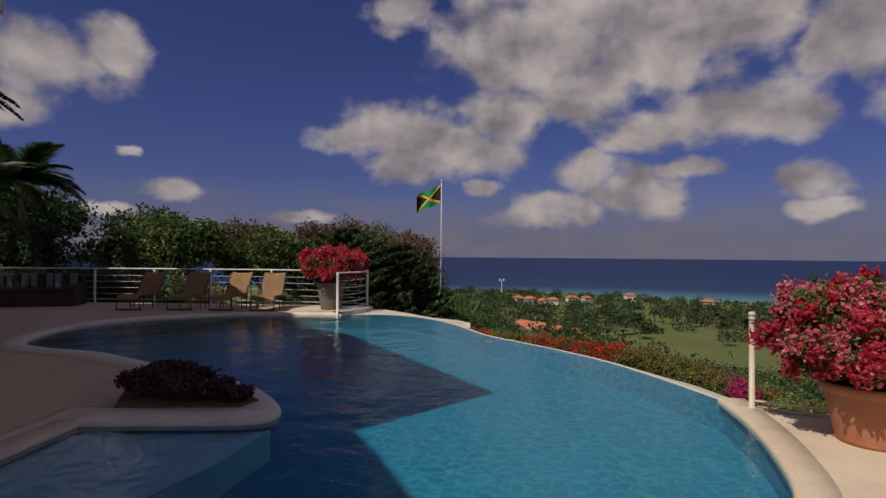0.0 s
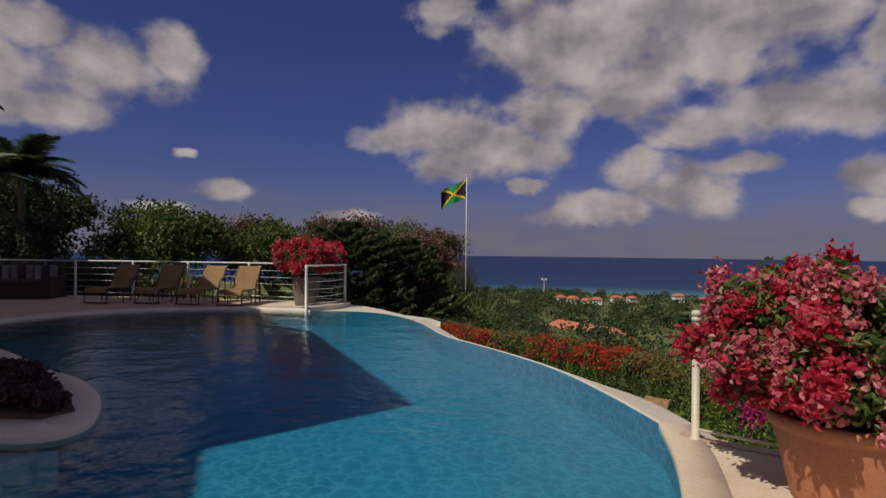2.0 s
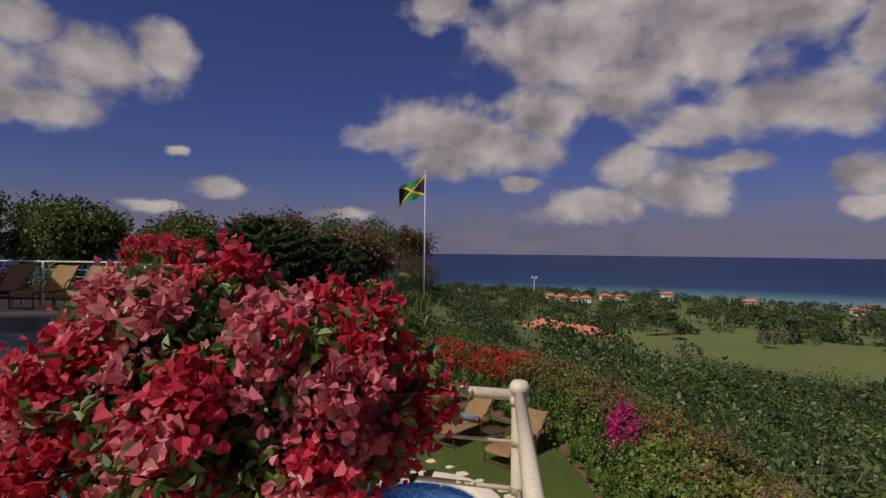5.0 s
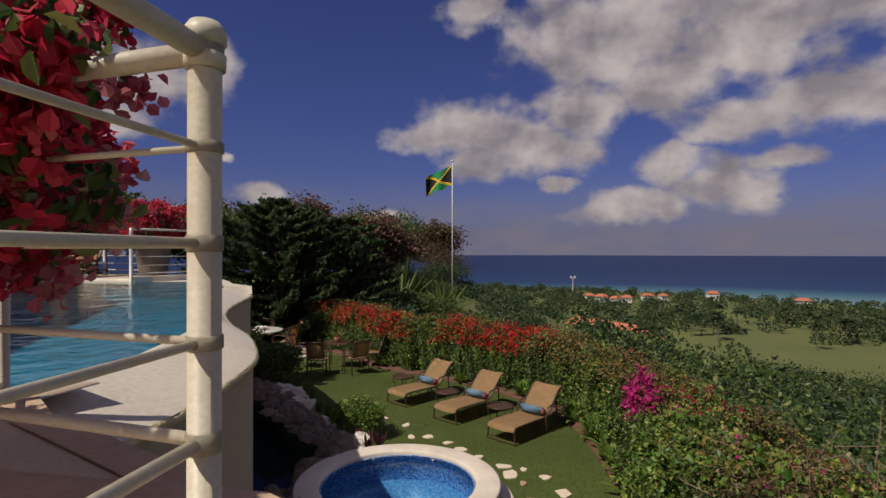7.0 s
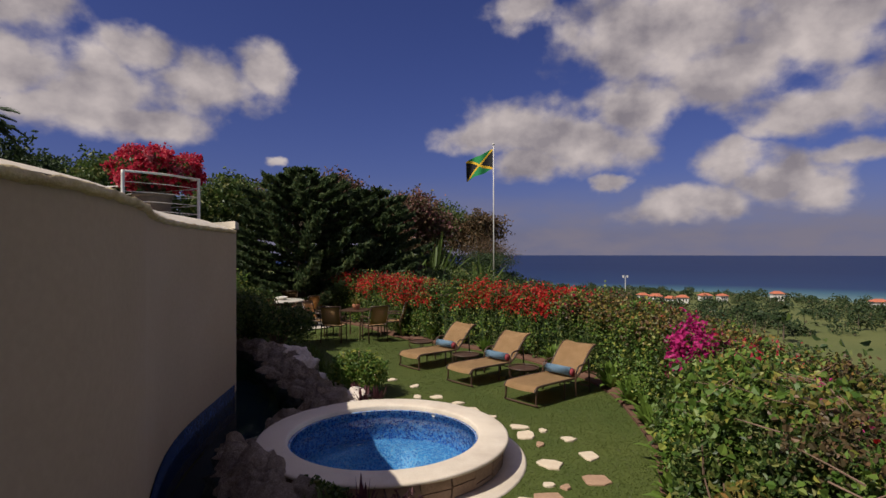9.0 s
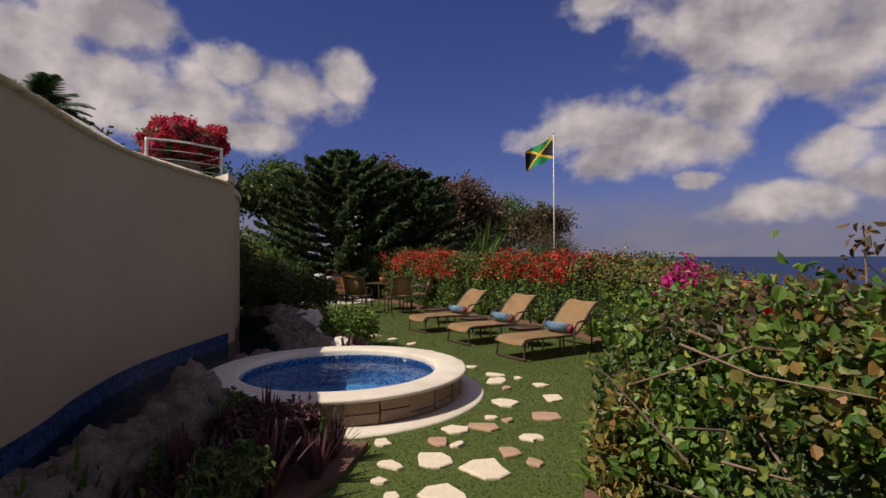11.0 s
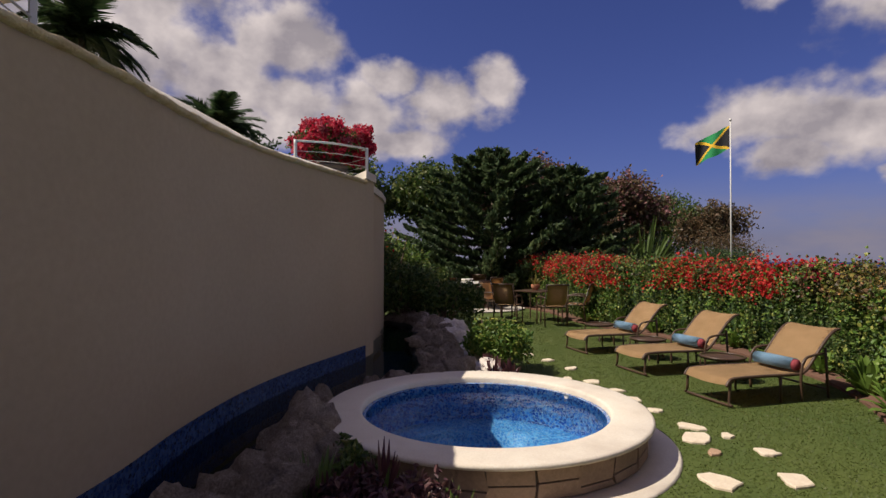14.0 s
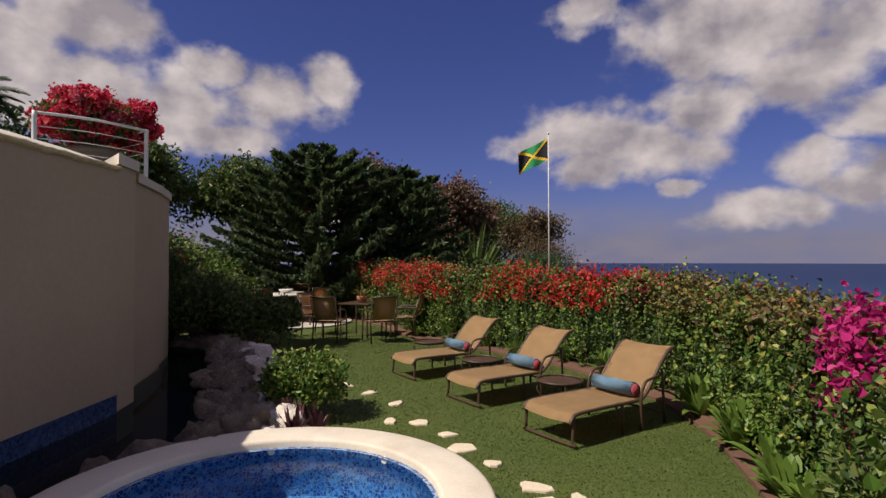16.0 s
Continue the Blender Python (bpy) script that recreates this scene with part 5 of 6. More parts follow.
def towel_roll(m, label):
    e = empty("rolled_towel", m, label=label, category="towel", group="rolled towels")
    bm = bmesh.new()
    n, L = 40, 0.5
    spiral = [((0.075 - 0.045 * k / n) * math.cos(k * 0.42), (0.075 - 0.045 * k / n) * math.sin(k * 0.42)) for k in range(n)]
    strips(bm, [(0, y, z + 0.078) for y, z in spiral], [(L * 0.35, y * 1.04, z * 1.02 + 0.078) for y, z in spiral], [(L, y, z + 0.078) for y, z in spiral])
    bmesh.ops.solidify(bm, geom=bm.faces[:], thickness=0.009)
    part("blue_roll", bm, M_TOWEL, e, "light blue rolled towel", True)
    bm = tube(bmesh.new(), [(L - 0.03, 0, 0.078), (L + 0.025, 0, 0.078)], 0.06, 16)
    part("red_roll", bm, M_TOWEL_RED, e, "dark red cloth end", True)
    return e


AXIS = math.atan2(-0.563, 0.827)
FRONTS = ((1.66, 15.05), (2.91, 14.06), (4.085, 13.12))
for x, y in FRONTS:
    m = Matrix.Translation((x, y, GARDEN + 0.02)) @ Matrix.Rotation(AXIS, 4, "Z")
    lounger(m, "bronze-framed sun lounger with tan sling on the lawn", "loungers on the lawn")
    towel_roll(m @ Matrix.Translation((0.07, 0.98, 0.30)), "rolled light blue towel with dark red end on a lounger")


def side_table(at, label):
    e = empty("side_table", Matrix.Translation(at), label=label, category="side table", group="side tables")
    part("table_top", lathe(bmesh.new(), [(0.001, 0.285), (0.22, 0.285), (0.24, 0.29), (0.25, 0.28), (0.24, 0.268), (0.001, 0.268)], 28), M_BRONZE, e, "", True)
    part("rim_ring", tube(bmesh.new(), [(0.26 * math.cos(a), 0.26 * math.sin(a), 0.30) for a in np.linspace(0, math.tau, 29)], 0.012, 8), M_BRONZE, e, "", True)
    for k in range(4):
        a = k * math.pi / 2 + 0.4
        c, s = math.cos(a), math.sin(a)
        part("leg", tube(bmesh.new(), curve([(0.24 * c, 0.24 * s, 0.29), (0.26 * c, 0.26 * s, 0.2), (0.2 * c, 0.2 * s, 0.1), (0.25 * c, 0.25 * s, 0.0)], 3), 0.012, 8), M_BRONZE, e, "", True)


for p in ((3.05, 15.05), (4.28, 14.15), (1.75, 16.3)):
    side_table((*p, GARDEN + 0.02), "low round bronze side table between loungers")

# ---------------------------------------------------------------- dining places by the hedge
M_TABLE = two_tone("pale_stone_top", (0.52, 0.48, 0.42), (0.6, 0.56, 0.5), 4, 0.5, 60, 0.1, 0.003)
M_PAVE = two_tone("garden_paving", (0.42, 0.37, 0.31), (0.5, 0.44, 0.37), 1.5, 0.85, 40, 0.4, 0.01, (0.3, 0.26, 0.2))
bm = bmesh.new()
sheet(bm, curve([(-6.5, 18.8), (-4.6, 18.2), (-2.9, 18.7), (-2.2, 19.9), (-2.9, 21.3), (-4.8, 22.0), (-6.6, 21.2)], 5, True), z=GARDEN + 0.045)
tagged(link("pavement_dining", bm, M_PAVE), "paved dining spot beside the lawn", "paving", kind="structure")


def dining_chair(m):
    e = empty("dining_chair", m, label="bronze garden dining chair with tan sling seat", category="chair", group="garden dining chairs")
    bm = strips(bmesh.new(), *[[(x, y, 0.43 - 0.02 * math.sin(math.pi * (x + 0.24) / 0.48)) for y in np.linspace(-0.24, 0.24, 5)] for x in np.linspace(-0.24, 0.24, 5)])
    bmesh.ops.solidify(bm, geom=bm.faces[:], thickness=0.015)
    part("seat", bm, M_SLING, e, "tan sling seat", True)
    bm = strips(bmesh.new(), *[[(x, 0.24 + 0.16 * t + 0.03 * math.sin(math.pi * t), 0.46 + 0.46 * t) for t in np.linspace(0, 1, 5)] for x in np.linspace(-0.23, 0.23, 4)])
    bmesh.ops.solidify(bm, geom=bm.faces[:], thickness=0.015)
    part("backrest", bm, M_SLING, e, "tan sling back", True)
    for x in (-0.26, 0.26):
        part("leg", tube(bmesh.new(), curve([(x, -0.26, 0.0), (x, -0.25, 0.4), (x, -0.2, 0.62), (x, 0.1, 0.65), (x, 0.3, 0.63)], 3), 0.017, 8), M_BRONZE, e, "", True)
        part("leg", tube(bmesh.new(), [(x, 0.3, 0.0), (x, 0.24, 0.44), (x, 0.41, 0.94)], 0.017, 8), M_BRONZE, e, "", True)
        part("seat_rail", tube(bmesh.new(), [(x, -0.25, 0.43), (x, 0.25, 0.43)], 0.015, 8), M_BRONZE, e, "", True)
    for y, z in ((-0.25, 0.43), (0.25, 0.43), (0.41, 0.93)):
        part("cross_bar", tube(bmesh.new(), [(-0.26, y, z), (0.26, y, z)], 0.015, 8), M_BRONZE, e, "", True)
    return e


def round_table(at, r, top_mat, label):
    e = empty("garden_table", Matrix.Translation(at), label=label, category="table")
    part("tabletop", lathe(bmesh.new(), [(0.001, 0.70), (r * 0.97, 0.70), (r, 0.71), (r, 0.735), (r * 0.97, 0.745), (0.001, 0.745)], 40), top_mat, e, "", True)
    part("pedestal", lathe(bmesh.new(), [(0.001, 0.0), (r * 0.5, 0.0), (r * 0.5, 0.04), (0.12, 0.08), (0.09, 0.4), (0.13, 0.68), (r * 0.5, 0.70)], 24), M_BRONZE, e, "", True)
    return e


round_table((-4.15, 20.0, GARDEN + 0.045), 0.78, M_TABLE, "round pale stone-topped garden table")
chair0 = dining_chair(Matrix.Translation((-4.15 + 1.05 * math.sin(0.3), 20.0 - 1.05 * math.cos(0.3), GARDEN + 0.045)) @ Matrix.Rotation(0.3 + math.pi, 4, "Z"))
for a in (1.35, 2.4, 3.45, 4.5, 5.5):
    copy_thing(chair0, Matrix.Translation((-4.15 + 1.05 * math.sin(a), 20.0 - 1.05 * math.cos(a), GARDEN + 0.045)) @ Matrix.Rotation(a + math.pi, 4, "Z"))
TT = (-0.75, 18.35, GARDEN + 0.02)
e = empty("garden_table", Matrix.Translation(TT), label="small square bronze garden table beside the hedge", category="table")
part("tabletop", box(bmesh.new(), (0.75, 0.75, 0.03), (0, 0, 0.72), 0.01), M_BRONZE, e)
for x in (-0.33, 0.33):
    for y in (-0.33, 0.33):
        part("leg", tube(bmesh.new(), [(x, y, 0.72), (x, y, 0)], 0.018, 8), M_BRONZE, e)
for x, y, a in ((-0.95, 17.42, math.pi + 0.2), (0.2, 18.6, -math.pi / 2 + 0.2), (-1.75, 18.2, math.pi / 2), (0.0, 17.75, -2.3)):
    copy_thing(chair0, Matrix.Translation((x, y, GARDEN + 0.02)) @ Matrix.Rotation(a, 4, "Z"))
flower_pot((-0.75, 18.35, GARDEN + 0.76), 0.07, 0.10, 0.14, M_TERRACOTTA, "small flower pot on the garden table")
blade_plant("potted_plant", (-0.75, 18.35, GARDEN + 0.85), 40, 0.34, M_LEAF_YELLOW, 610, "spiky striped plant in a small pot", width=0.018, spread=0.8, droop=0.7)
bm = lathe(bmesh.new(), [(0.001, 0.0), (0.09, 0.0), (0.17, 0.06), (0.2, 0.1), (0.19, 0.1), (0.15, 0.06), (0.001, 0.03)], 24)
bowl = link("bowl", bm, M_WHITEWASH, None, True)
bowl.location = (-4.1, 20.05, GARDEN + 0.792)
tagged(bowl, "white bowl on the round garden table", "bowl")

# ---------------------------------------------------------------- flag


def flag_material():
    k = Mat("flag_cloth", 0.8)
    sep = k.n.new("ShaderNodeSeparateXYZ")
    k.l.new(k.n.new("ShaderNodeTexCoord").outputs["UV"], sep.inputs[0])

    def m(op, a, b=None):
        x = k.n.new("ShaderNodeMath")
        x.operation = op
        for i, v in enumerate((a, b)):
            if v is None:
                continue
            if isinstance(v, (int, float)):
                x.inputs[i].default_value = v
            else:
                k.l.new(v, x.inputs[i])
        return x.outputs[0]
    u, v = m("ABSOLUTE", m("SUBTRACT", sep.outputs[0], 0.5)), m("ABSOLUTE", m("SUBTRACT", sep.outputs[1], 0.5))
    diff = m("SUBTRACT", u, v)
    field = k.mix(m("GREATER_THAN", diff, 0.0), (0.01, 0.22, 0.06), (0.008, 0.008, 0.01))
    k.color(k.mix(m("LESS_THAN", m("ABSOLUTE", diff), 0.06), field, (0.72, 0.42, 0.02)))
    return k.m


pole = empty("flagpole", Matrix.Translation((-1.70, 46.2, -4.2)), label="tall white flagpole on the ridge", category="flagpole")
part("pole", tube(bmesh.new(), [(0, 0, 0), (0, 0, 6), (0, 0, 12.0)], 0.055, 12, 0.035), M_WHITE_RAIL, pole, "", True)
part("finial", lathe(bmesh.new(), [(0.001, 11.98), (0.09, 12.03), (0.1, 12.08), (0.001, 12.18)], 12), M_WHITE_RAIL, pole, "", True)
bm = bmesh.new()
uv = bm.loops.layers.uv.new("UVMap")
nu, nv = 22, 14
grid = [[bm.verts.new((-2.25 * (i / nu) * 0.93, 0.20 * math.sin(i * 0.42 + j * 0.10) * (i / nu) ** 0.7, 11.65 - 1.55 * (1 - j / nv) - 0.85 * (i / nu) ** 1.2 + 0.06 * math.sin(i * 0.42 + 1))) for i in range(nu + 1)] for j in range(nv + 1)]
for j in range(nv):
    for i in range(nu):
        f = bm.faces.new((grid[j][i], grid[j][i + 1], grid[j + 1][i + 1], grid[j + 1][i]))
        for loop, (a, b) in zip(f.loops, ((i, j), (i + 1, j), (i + 1, j + 1), (i, j + 1))):
            loop[uv].uv = (a / nu, b / nv)
cloth = link("flag", bm, flag_material(), None, True)
cloth.location = (-1.76, 46.2, -4.2)
tagged(cloth, "black, green and gold cross flag flying from its pole", "flag")

# ---------------------------------------------------------------- trees


def conifer(at, h, r, seed, label):
    """A dark layered conifer with flat whorls of branches."""
    rng = np.random.default_rng(seed)
    e = empty("conifer_tree", Matrix.Translation(at), label=label, category="tree")
    part("trunk", tube(bmesh.new(), [(0, 0, 0), (0.05, 0, h * 0.5), (0, 0, h)], 0.2, 10, 0.03), M_BARK, e, "", True)
    pts, axes, bm = [], [], bmesh.new()
    for z in np.arange(0.35, h, 0.36):
        reach = r * (1 - (z / h) ** 2.6) ** 0.62 * 1.02 + 0.2
        for k in range(9):
            a = k * math.tau / 9 + z * 1.7 + rng.normal(0, 0.12)
            L = reach * rng.uniform(0.72, 1.1)
            d = np.array([math.cos(a), math.sin(a), 0])
            end = d * L + np.array([0, 0, z + 0.22 * L])
            tube(bm, [(0, 0, z), d * L * 0.55 + np.array([0, 0, z + 0.03 * L]), end], 0.028, 5, 0.008)
            n = int(95 * L)
            t = rng.uniform(0.2, 1.0, n) ** 0.8
            p = d * (L * t)[:, None] + np.c_[np.zeros(n), np.zeros(n), z + 0.22 * L * t ** 2]
            side = np.array([-d[1], d[0], 0])
            w = rng.normal(0, 0.22, n) * (1.15 - t)[:] + rng.normal(0, 0.05, n)
            pts.append(p + side * w[:, None] + np.c_[np.zeros((n, 2)), rng.uniform(-0.02, 0.10, n)])
            axes.append(np.tile(d * 0.8 + np.array([0, 0, 0.5]), (n, 1)) + side * (np.sign(w) * 0.5)[:, None])
    part("branchwork", bm, M_BARK, e, "")
    leaves("needles", np.concatenate(pts), 0.26, M_NEEDLE, e, seed + 1, shape=0.22, axis=np.concatenate(axes))
    return e


conifer((-5.0, 22.8, -3.0), 5.45, 3.25, 700, "dark spreading conifer with layered branches behind the tables")
conifer((-2.9, 24.6, -3.0), 4.9, 2.3, 705, "dark conifer with drooping layered branches")


def tree(name, at, h, radii, n, size, mat, seed, label, flowers=None, n_flowers=0, lobes=12):
    rng = np.random.default_rng(seed)
    e = empty(name, Matrix.Translation(at), label=label, category="tree")
    rx, ry, rz = radii
    bm = tube(bmesh.new(), [(0, 0, 0), (0.1, 0.05, h * 0.35), (0.0, 0.1, h * 0.7)], 0.05 * h, 10, 0.025 * h)
    part("trunk", bm, M_BARK, e, "", True)
    pts = []
    bm = bmesh.new()
    for i in range(lobes):
        a, q = rng.uniform(0, math.tau), math.sqrt(rng.uniform(0, 1)) * 0.7
        c = np.array([rx * q * math.cos(a), ry * q * math.sin(a), h + rz * rng.uniform(-0.55, 0.5) * (1.15 - q)])
        f = rng.uniform(0.3, 0.52)
        tube(bm, [(0, 0.05, h * 0.45), c * 0.5 + np.array([0, 0, h * 0.3]), c], 0.016 * h, 6, 0.01)
        pts.append(shell(rng, n // lobes, c, (rx * f, ry * f, rz * f), 0.45, 0.3, -0.9))
    part("limbwork", bm, M_BARK, e)
    pts = np.concatenate(pts)
    leaves("crown", pts, size, mat, e, seed + 1)
    if flowers is not None:
        p = pts[rng.choice(len(pts), n_flowers)] + rng.normal(0, size * 0.5, (n_flowers, 3))
        leaves("blossom", p[p[:, 2] > h * 0.8], size * 0.8, flowers, e, seed + 2, shape=0.9)
    return e


M_BRACT_DULL = leaf_mat("dusty_pink_bracts", [(0, (0.17, 0.06, 0.06)), (0.5, (0.27, 0.11, 0.105)), (1, (0.34, 0.18, 0.16))], 0.6, 0.3)
TREES = [
    ((-11.5, 21.0, -2.4), 4.5, (2.6, 1.8, 1.9), 9000, 0.16, M_LEAF, None), ((-8.6, 23.5, -2.6), 4.0, (2.3, 1.8, 1.9), 8000, 0.16, M_LEAF, None),
    ((-7.2, 28.5, -2.8), 4.6, (2.8, 2.2, 2.1), 9000, 0.16, M_LEAF_RUST, M_BRACT_DULL), ((-3.6, 31.0, -2.9), 3.9, (2.4, 2.2, 2.1), 8000, 0.17, M_LEAF_RUST, M_BRACT_DULL),
    ((-6.2, 40.0, -3.2), 5.0, (2.9, 2.4, 2.5), 9000, 0.2, M_LEAF, None), ((-9.5, 47.0, -3.2), 5.0, (3.5, 2.6, 3.0), 8000, 0.24, M_LEAF_RUST, None),
    ((-5.8, 61.0, -4.0), 5.2, (3.6, 3.0, 3.4), 8000, 0.26, M_LEAF_RUST, None), ((-10.5, 63.0, -4.0), 6.0, (4.5, 3.0, 3.6), 8000, 0.28, M_LEAF, None),
    ((-15.0, 24.0, -2.0), 4.0, (3.0, 2.2, 2.2), 8000, 0.18, M_LEAF_DARK, None), ((-19.0, 22.0, -1.5), 4.6, (3.4, 2.4, 2.4), 8000, 0.2, M_LEAF_DARK, None),
    ((-12.5, 30.0, -2.4), 4.4, (3.2, 2.2, 2.4), 8000, 0.2, M_LEAF_RUST, None), ((-16.5, 18.5, -1.5), 3.0, (2.2, 1.8, 1.9), 7000, 0.15, M_LEAF_DARK, None),
]
for i, (at, h, radii, n, size, mat, fl) in enumerate(TREES):
    words = {M_LEAF: "leafy green garden tree on the ridge", M_LEAF_RUST: "tree with rusty brown foliage on the ridge", M_LEAF_DARK: "dense dark green tree beyond the terrace"}[mat]
    tree("tree", at, h, radii, n, size, mat, 720 + 4 * i, words if fl is None else "bougainvillea tree with dusty pink blossom", fl, 2600)
# shrubs filling the ground below them
for i, (x, y, r, h, m) in enumerate(((-6.5, 19.5, 1.6, 1.0, M_LEAF), (-8.2, 18.4, 1.7, 1.4, M_LEAF), (-9.8, 18.2, 1.6, 1.9, M_LEAF), (-11.6, 17.9, 1.6, 1.8, M_LEAF_RUST), (-13.4, 17.8, 1.6, 1.9, M_LEAF_DARK),
                                     (-7.4, 21.2, 1.6, 1.3, M_LEAF_DARK), (-1.0, 23.0, 1.9, 1.0, M_LEAF_DARK), (-0.6, 26.5, 2.4, 1.0, M_LEAF), (-2.0, 35.0, 2.6, 1.3, M_LEAF), (1.2, 30.0, 2.6, 0.6, M_LEAF), (-5.6, 29.6, 2.6, 1.5, M_LEAF), (-3.4, 32.5, 2.6, 1.5, M_LEAF), (-7.0, 43.0, 3.2, 1.9, M_LEAF), (-4.6, 58.0, 3.4, 2.2, M_LEAF_RUST), (-2.2, 25.8, 1.6, 1.3, M_LEAF_RUST), (-4.0, 53.0, 3.4, 1.5, M_LEAF_DARK))):
    shrub("shrub", (x, y, float(height(x, y)) - 0.1), (r, r * 0.8, h), 5000, 0.13, m, 780 + i, "dense shrub on the slope beyond the garden", twigs=8)
for i, (x, y, L) in enumerate(((-1.6, 29.0, 3.0), (0.2, 31.0, 2.6), (-2.6, 27.5, 2.4))):
    blade_plant("agave", (x, y, float(height(x, y)) + 0.3), 34, L, M_LEAF, 800 + i, "tall spiky agave on the slope", width=0.09, spread=0.8, droop=0.35)


def frond_mesh(seed, L):
    rng = np.random.default_rng(seed)
    verts, faces = [], []
    n = 40
    for k in range(n):
        t = (k + 1) / n
        base = np.array([L * t * 0.92, 0, L * (0.42 * t - 0.72 * t * t)])
        ll = L * 0.30 * math.sin(math.pi * min(0.97, 0.12 + 0.85 * t)) + 0.05
        for s in (-1, 1):
            tip = base + np.array([ll * 0.55, s * ll * 0.8, -ll * rng.uniform(0.25, 0.6)])
            w = np.array([0.05 * L / 2, 0, 0])
            b = len(verts)
            verts += [base - w, base + w, tip]
            faces.append((b, b + 1, b + 2))
    for k in range(6):
        b = len(verts)
        for t in (k / 6, (k + 1) / 6):
            p = np.array([L * t * 0.92, 0, L * (0.42 * t - 0.72 * t * t)])
            verts += [p + np.array([0, -0.02, 0]), p + np.array([0, 0.02, 0])]
        faces += [(b, b + 1, b + 3), (b, b + 3, b + 2)]
    me = from_arrays("frond", verts, faces, M_LEAF_DARK)
    return me


def palm(at, h, L, seed, label, fronds=20):
    rng = np.random.default_rng(seed)
    e = empty("palm_tree", Matrix.Translation(at), label=label, category="palm tree")
    part("trunk", tube(bmesh.new(), curve([(0, 0, 0), (0.12, 0.05, h * 0.4), (0.05, 0.1, h * 0.75), (0, 0, h)], 4), 0.15, 10, 0.09), M_BARK, e, "", True)
    first = frond_mesh(seed, L)
    for k in range(fronds):
        ob = first if k == 0 else first.copy()
        if k:
            scene.collection.objects.link(ob)
        ob.parent = e
        ob.matrix_basis = Matrix.Translation((0, 0, h)) @ Matrix.Rotation(k * 2.4, 4, "Z") @ Matrix.Rotation(-rng.uniform(-0.45, 0.95), 4, "Y") @ Matrix.Scale(rng.uniform(0.8, 1.1), 4)
    return e


palm((-14.3, 12.7, 0.0), 5.9, 2.4, 820, "dark coconut palm beside the house", 32)
palm((-14.6, 14.8, 0.0), 3.2, 2.0, 822, "short bushy palm beside the terrace")
palm((-15.9, 18.3, -1.2), 5.3, 2.2, 824, "dark palm behind the terrace shrubs", 30)

# ---------------------------------------------------------------- hillside and coast
rng = np.random.default_rng(77)


def scatter(name, centres, radius, per, size, mat, seed, label, category):
    rng = np.random.default_rng(seed)
    pts = []
    for c, r in zip(centres, radius):
        pts.append(shell(rng, per, c, (r, r, r * rng.uniform(0.6, 0.95)), 0.7, 0.25, -0.25))
    ob = leaves(name, np.concatenate(pts), size, mat, None, seed + 1, spread=0.5, shape=0.7)
    return tagged(ob, label, category, kind="stuff")


def grounded(x, y, lift):
    return np.c_[x, y, height(x, y) + lift]


# thick bush on the slope below the hedge
x, y = rng.uniform(8.5, 120, 4200), rng.uniform(-12, 150, 4200)
ok = (x > 10.2 - np.where(y > 15, 0.55 * (y - 15), 0)) & (x < 12 + 0.9 * (y + 30)) & (np.hypot(x, y) < 150)
x, y = x[ok], y[ok]
rad = rng.uniform(0.9, 2.1, len(x)) * (0.75 + 0.012 * np.hypot(x, y))
near = np.hypot(x - 5, y - 5) < 40
for sel, mat, seed in ((rng.uniform(0, 1, len(x)) < 0.55, M_LEAF_DARK, 900), (None, M_LEAF, 904)):
    pick = sel if sel is not None else ~keep
    keep = pick
    for zone, per, size in ((near, 150, 0.20), (~near, 75, 0.42)):
        k = pick & zone
        scatter("hillside_bushes", grounded(x[k], y[k], rad[k] * 0.25), rad[k], per, size, mat, seed + per, "dense green bush covering the hillside", "bushes")
# low growth on the ridge
x, y = rng.uniform(-14, 8, 500), rng.uniform(22, 75, 500)
ok = (x < 7 - 0.25 * (y - 22) + 6) & ~((np.abs(x + 1.7) < 1.3) & (y < 47))
x, y = x[ok], y[ok]
rad = rng.uniform(0.6, 1.25, len(x))
scatter("ridge_bushes", grounded(x, y, 0.1), rad, 90, 0.2, M_LEAF_DARK, 920, "low dark bushes along the ridge", "bushes")
# woods on the coastal plain
x, y = rng.uniform(-160, 520, 3400), rng.uniform(95, 520, 3400)
D, az = np.hypot(x, y), np.degrees(np.arctan2(x, y))
clear = (D > 148) & (D < 222) & (az > 13 + (D - 150) * 0.0) & (rng.uniform(0, 1, len(x)) < 0.985)
shore = D < 462 - 0.35 * x
ok = shore & ~clear & (az > -12) & (az < 62)
x, y, D = x[ok], y[ok], D[ok]
rad = rng.uniform(2.6, 5.2, len(x)) * np.where(D > 330, 0.8, 1)
scatter("coastal_woods", grounded(x, y, rad * 0.3), rad, 70, 1.0, M_FAR, 940, "green woods on the coastal plain", "woods")
k = rng.uniform(0, 1, len(x)) < 0.2
scatter("coastal_woods", grounded(x[k], y[k], rad[k] * 0.6), rad[k] * 1.1, 60, 1.1, M_LEAF_DARK, 944, "darker trees among the coastal woods", "woods")
# palms along the field
first_palm = palm((60, 210, float(height(60, 210))), 7.5, 3.4, 830, "tall palm at the far side of the field", 14)
first_palm["group"] = "palms along the field"
for i in range(46):
    a, d = radians(rng.uniform(12, 50)), rng.uniform(205, 262)
    px_, py_ = d * math.sin(a), d * math.cos(a)
    copy_thing(first_palm, Matrix.Translation((px_, py_, float(height(px_, py_)))) @ Matrix.Rotation(rng.uniform(0, 6.28), 4, "Z"))


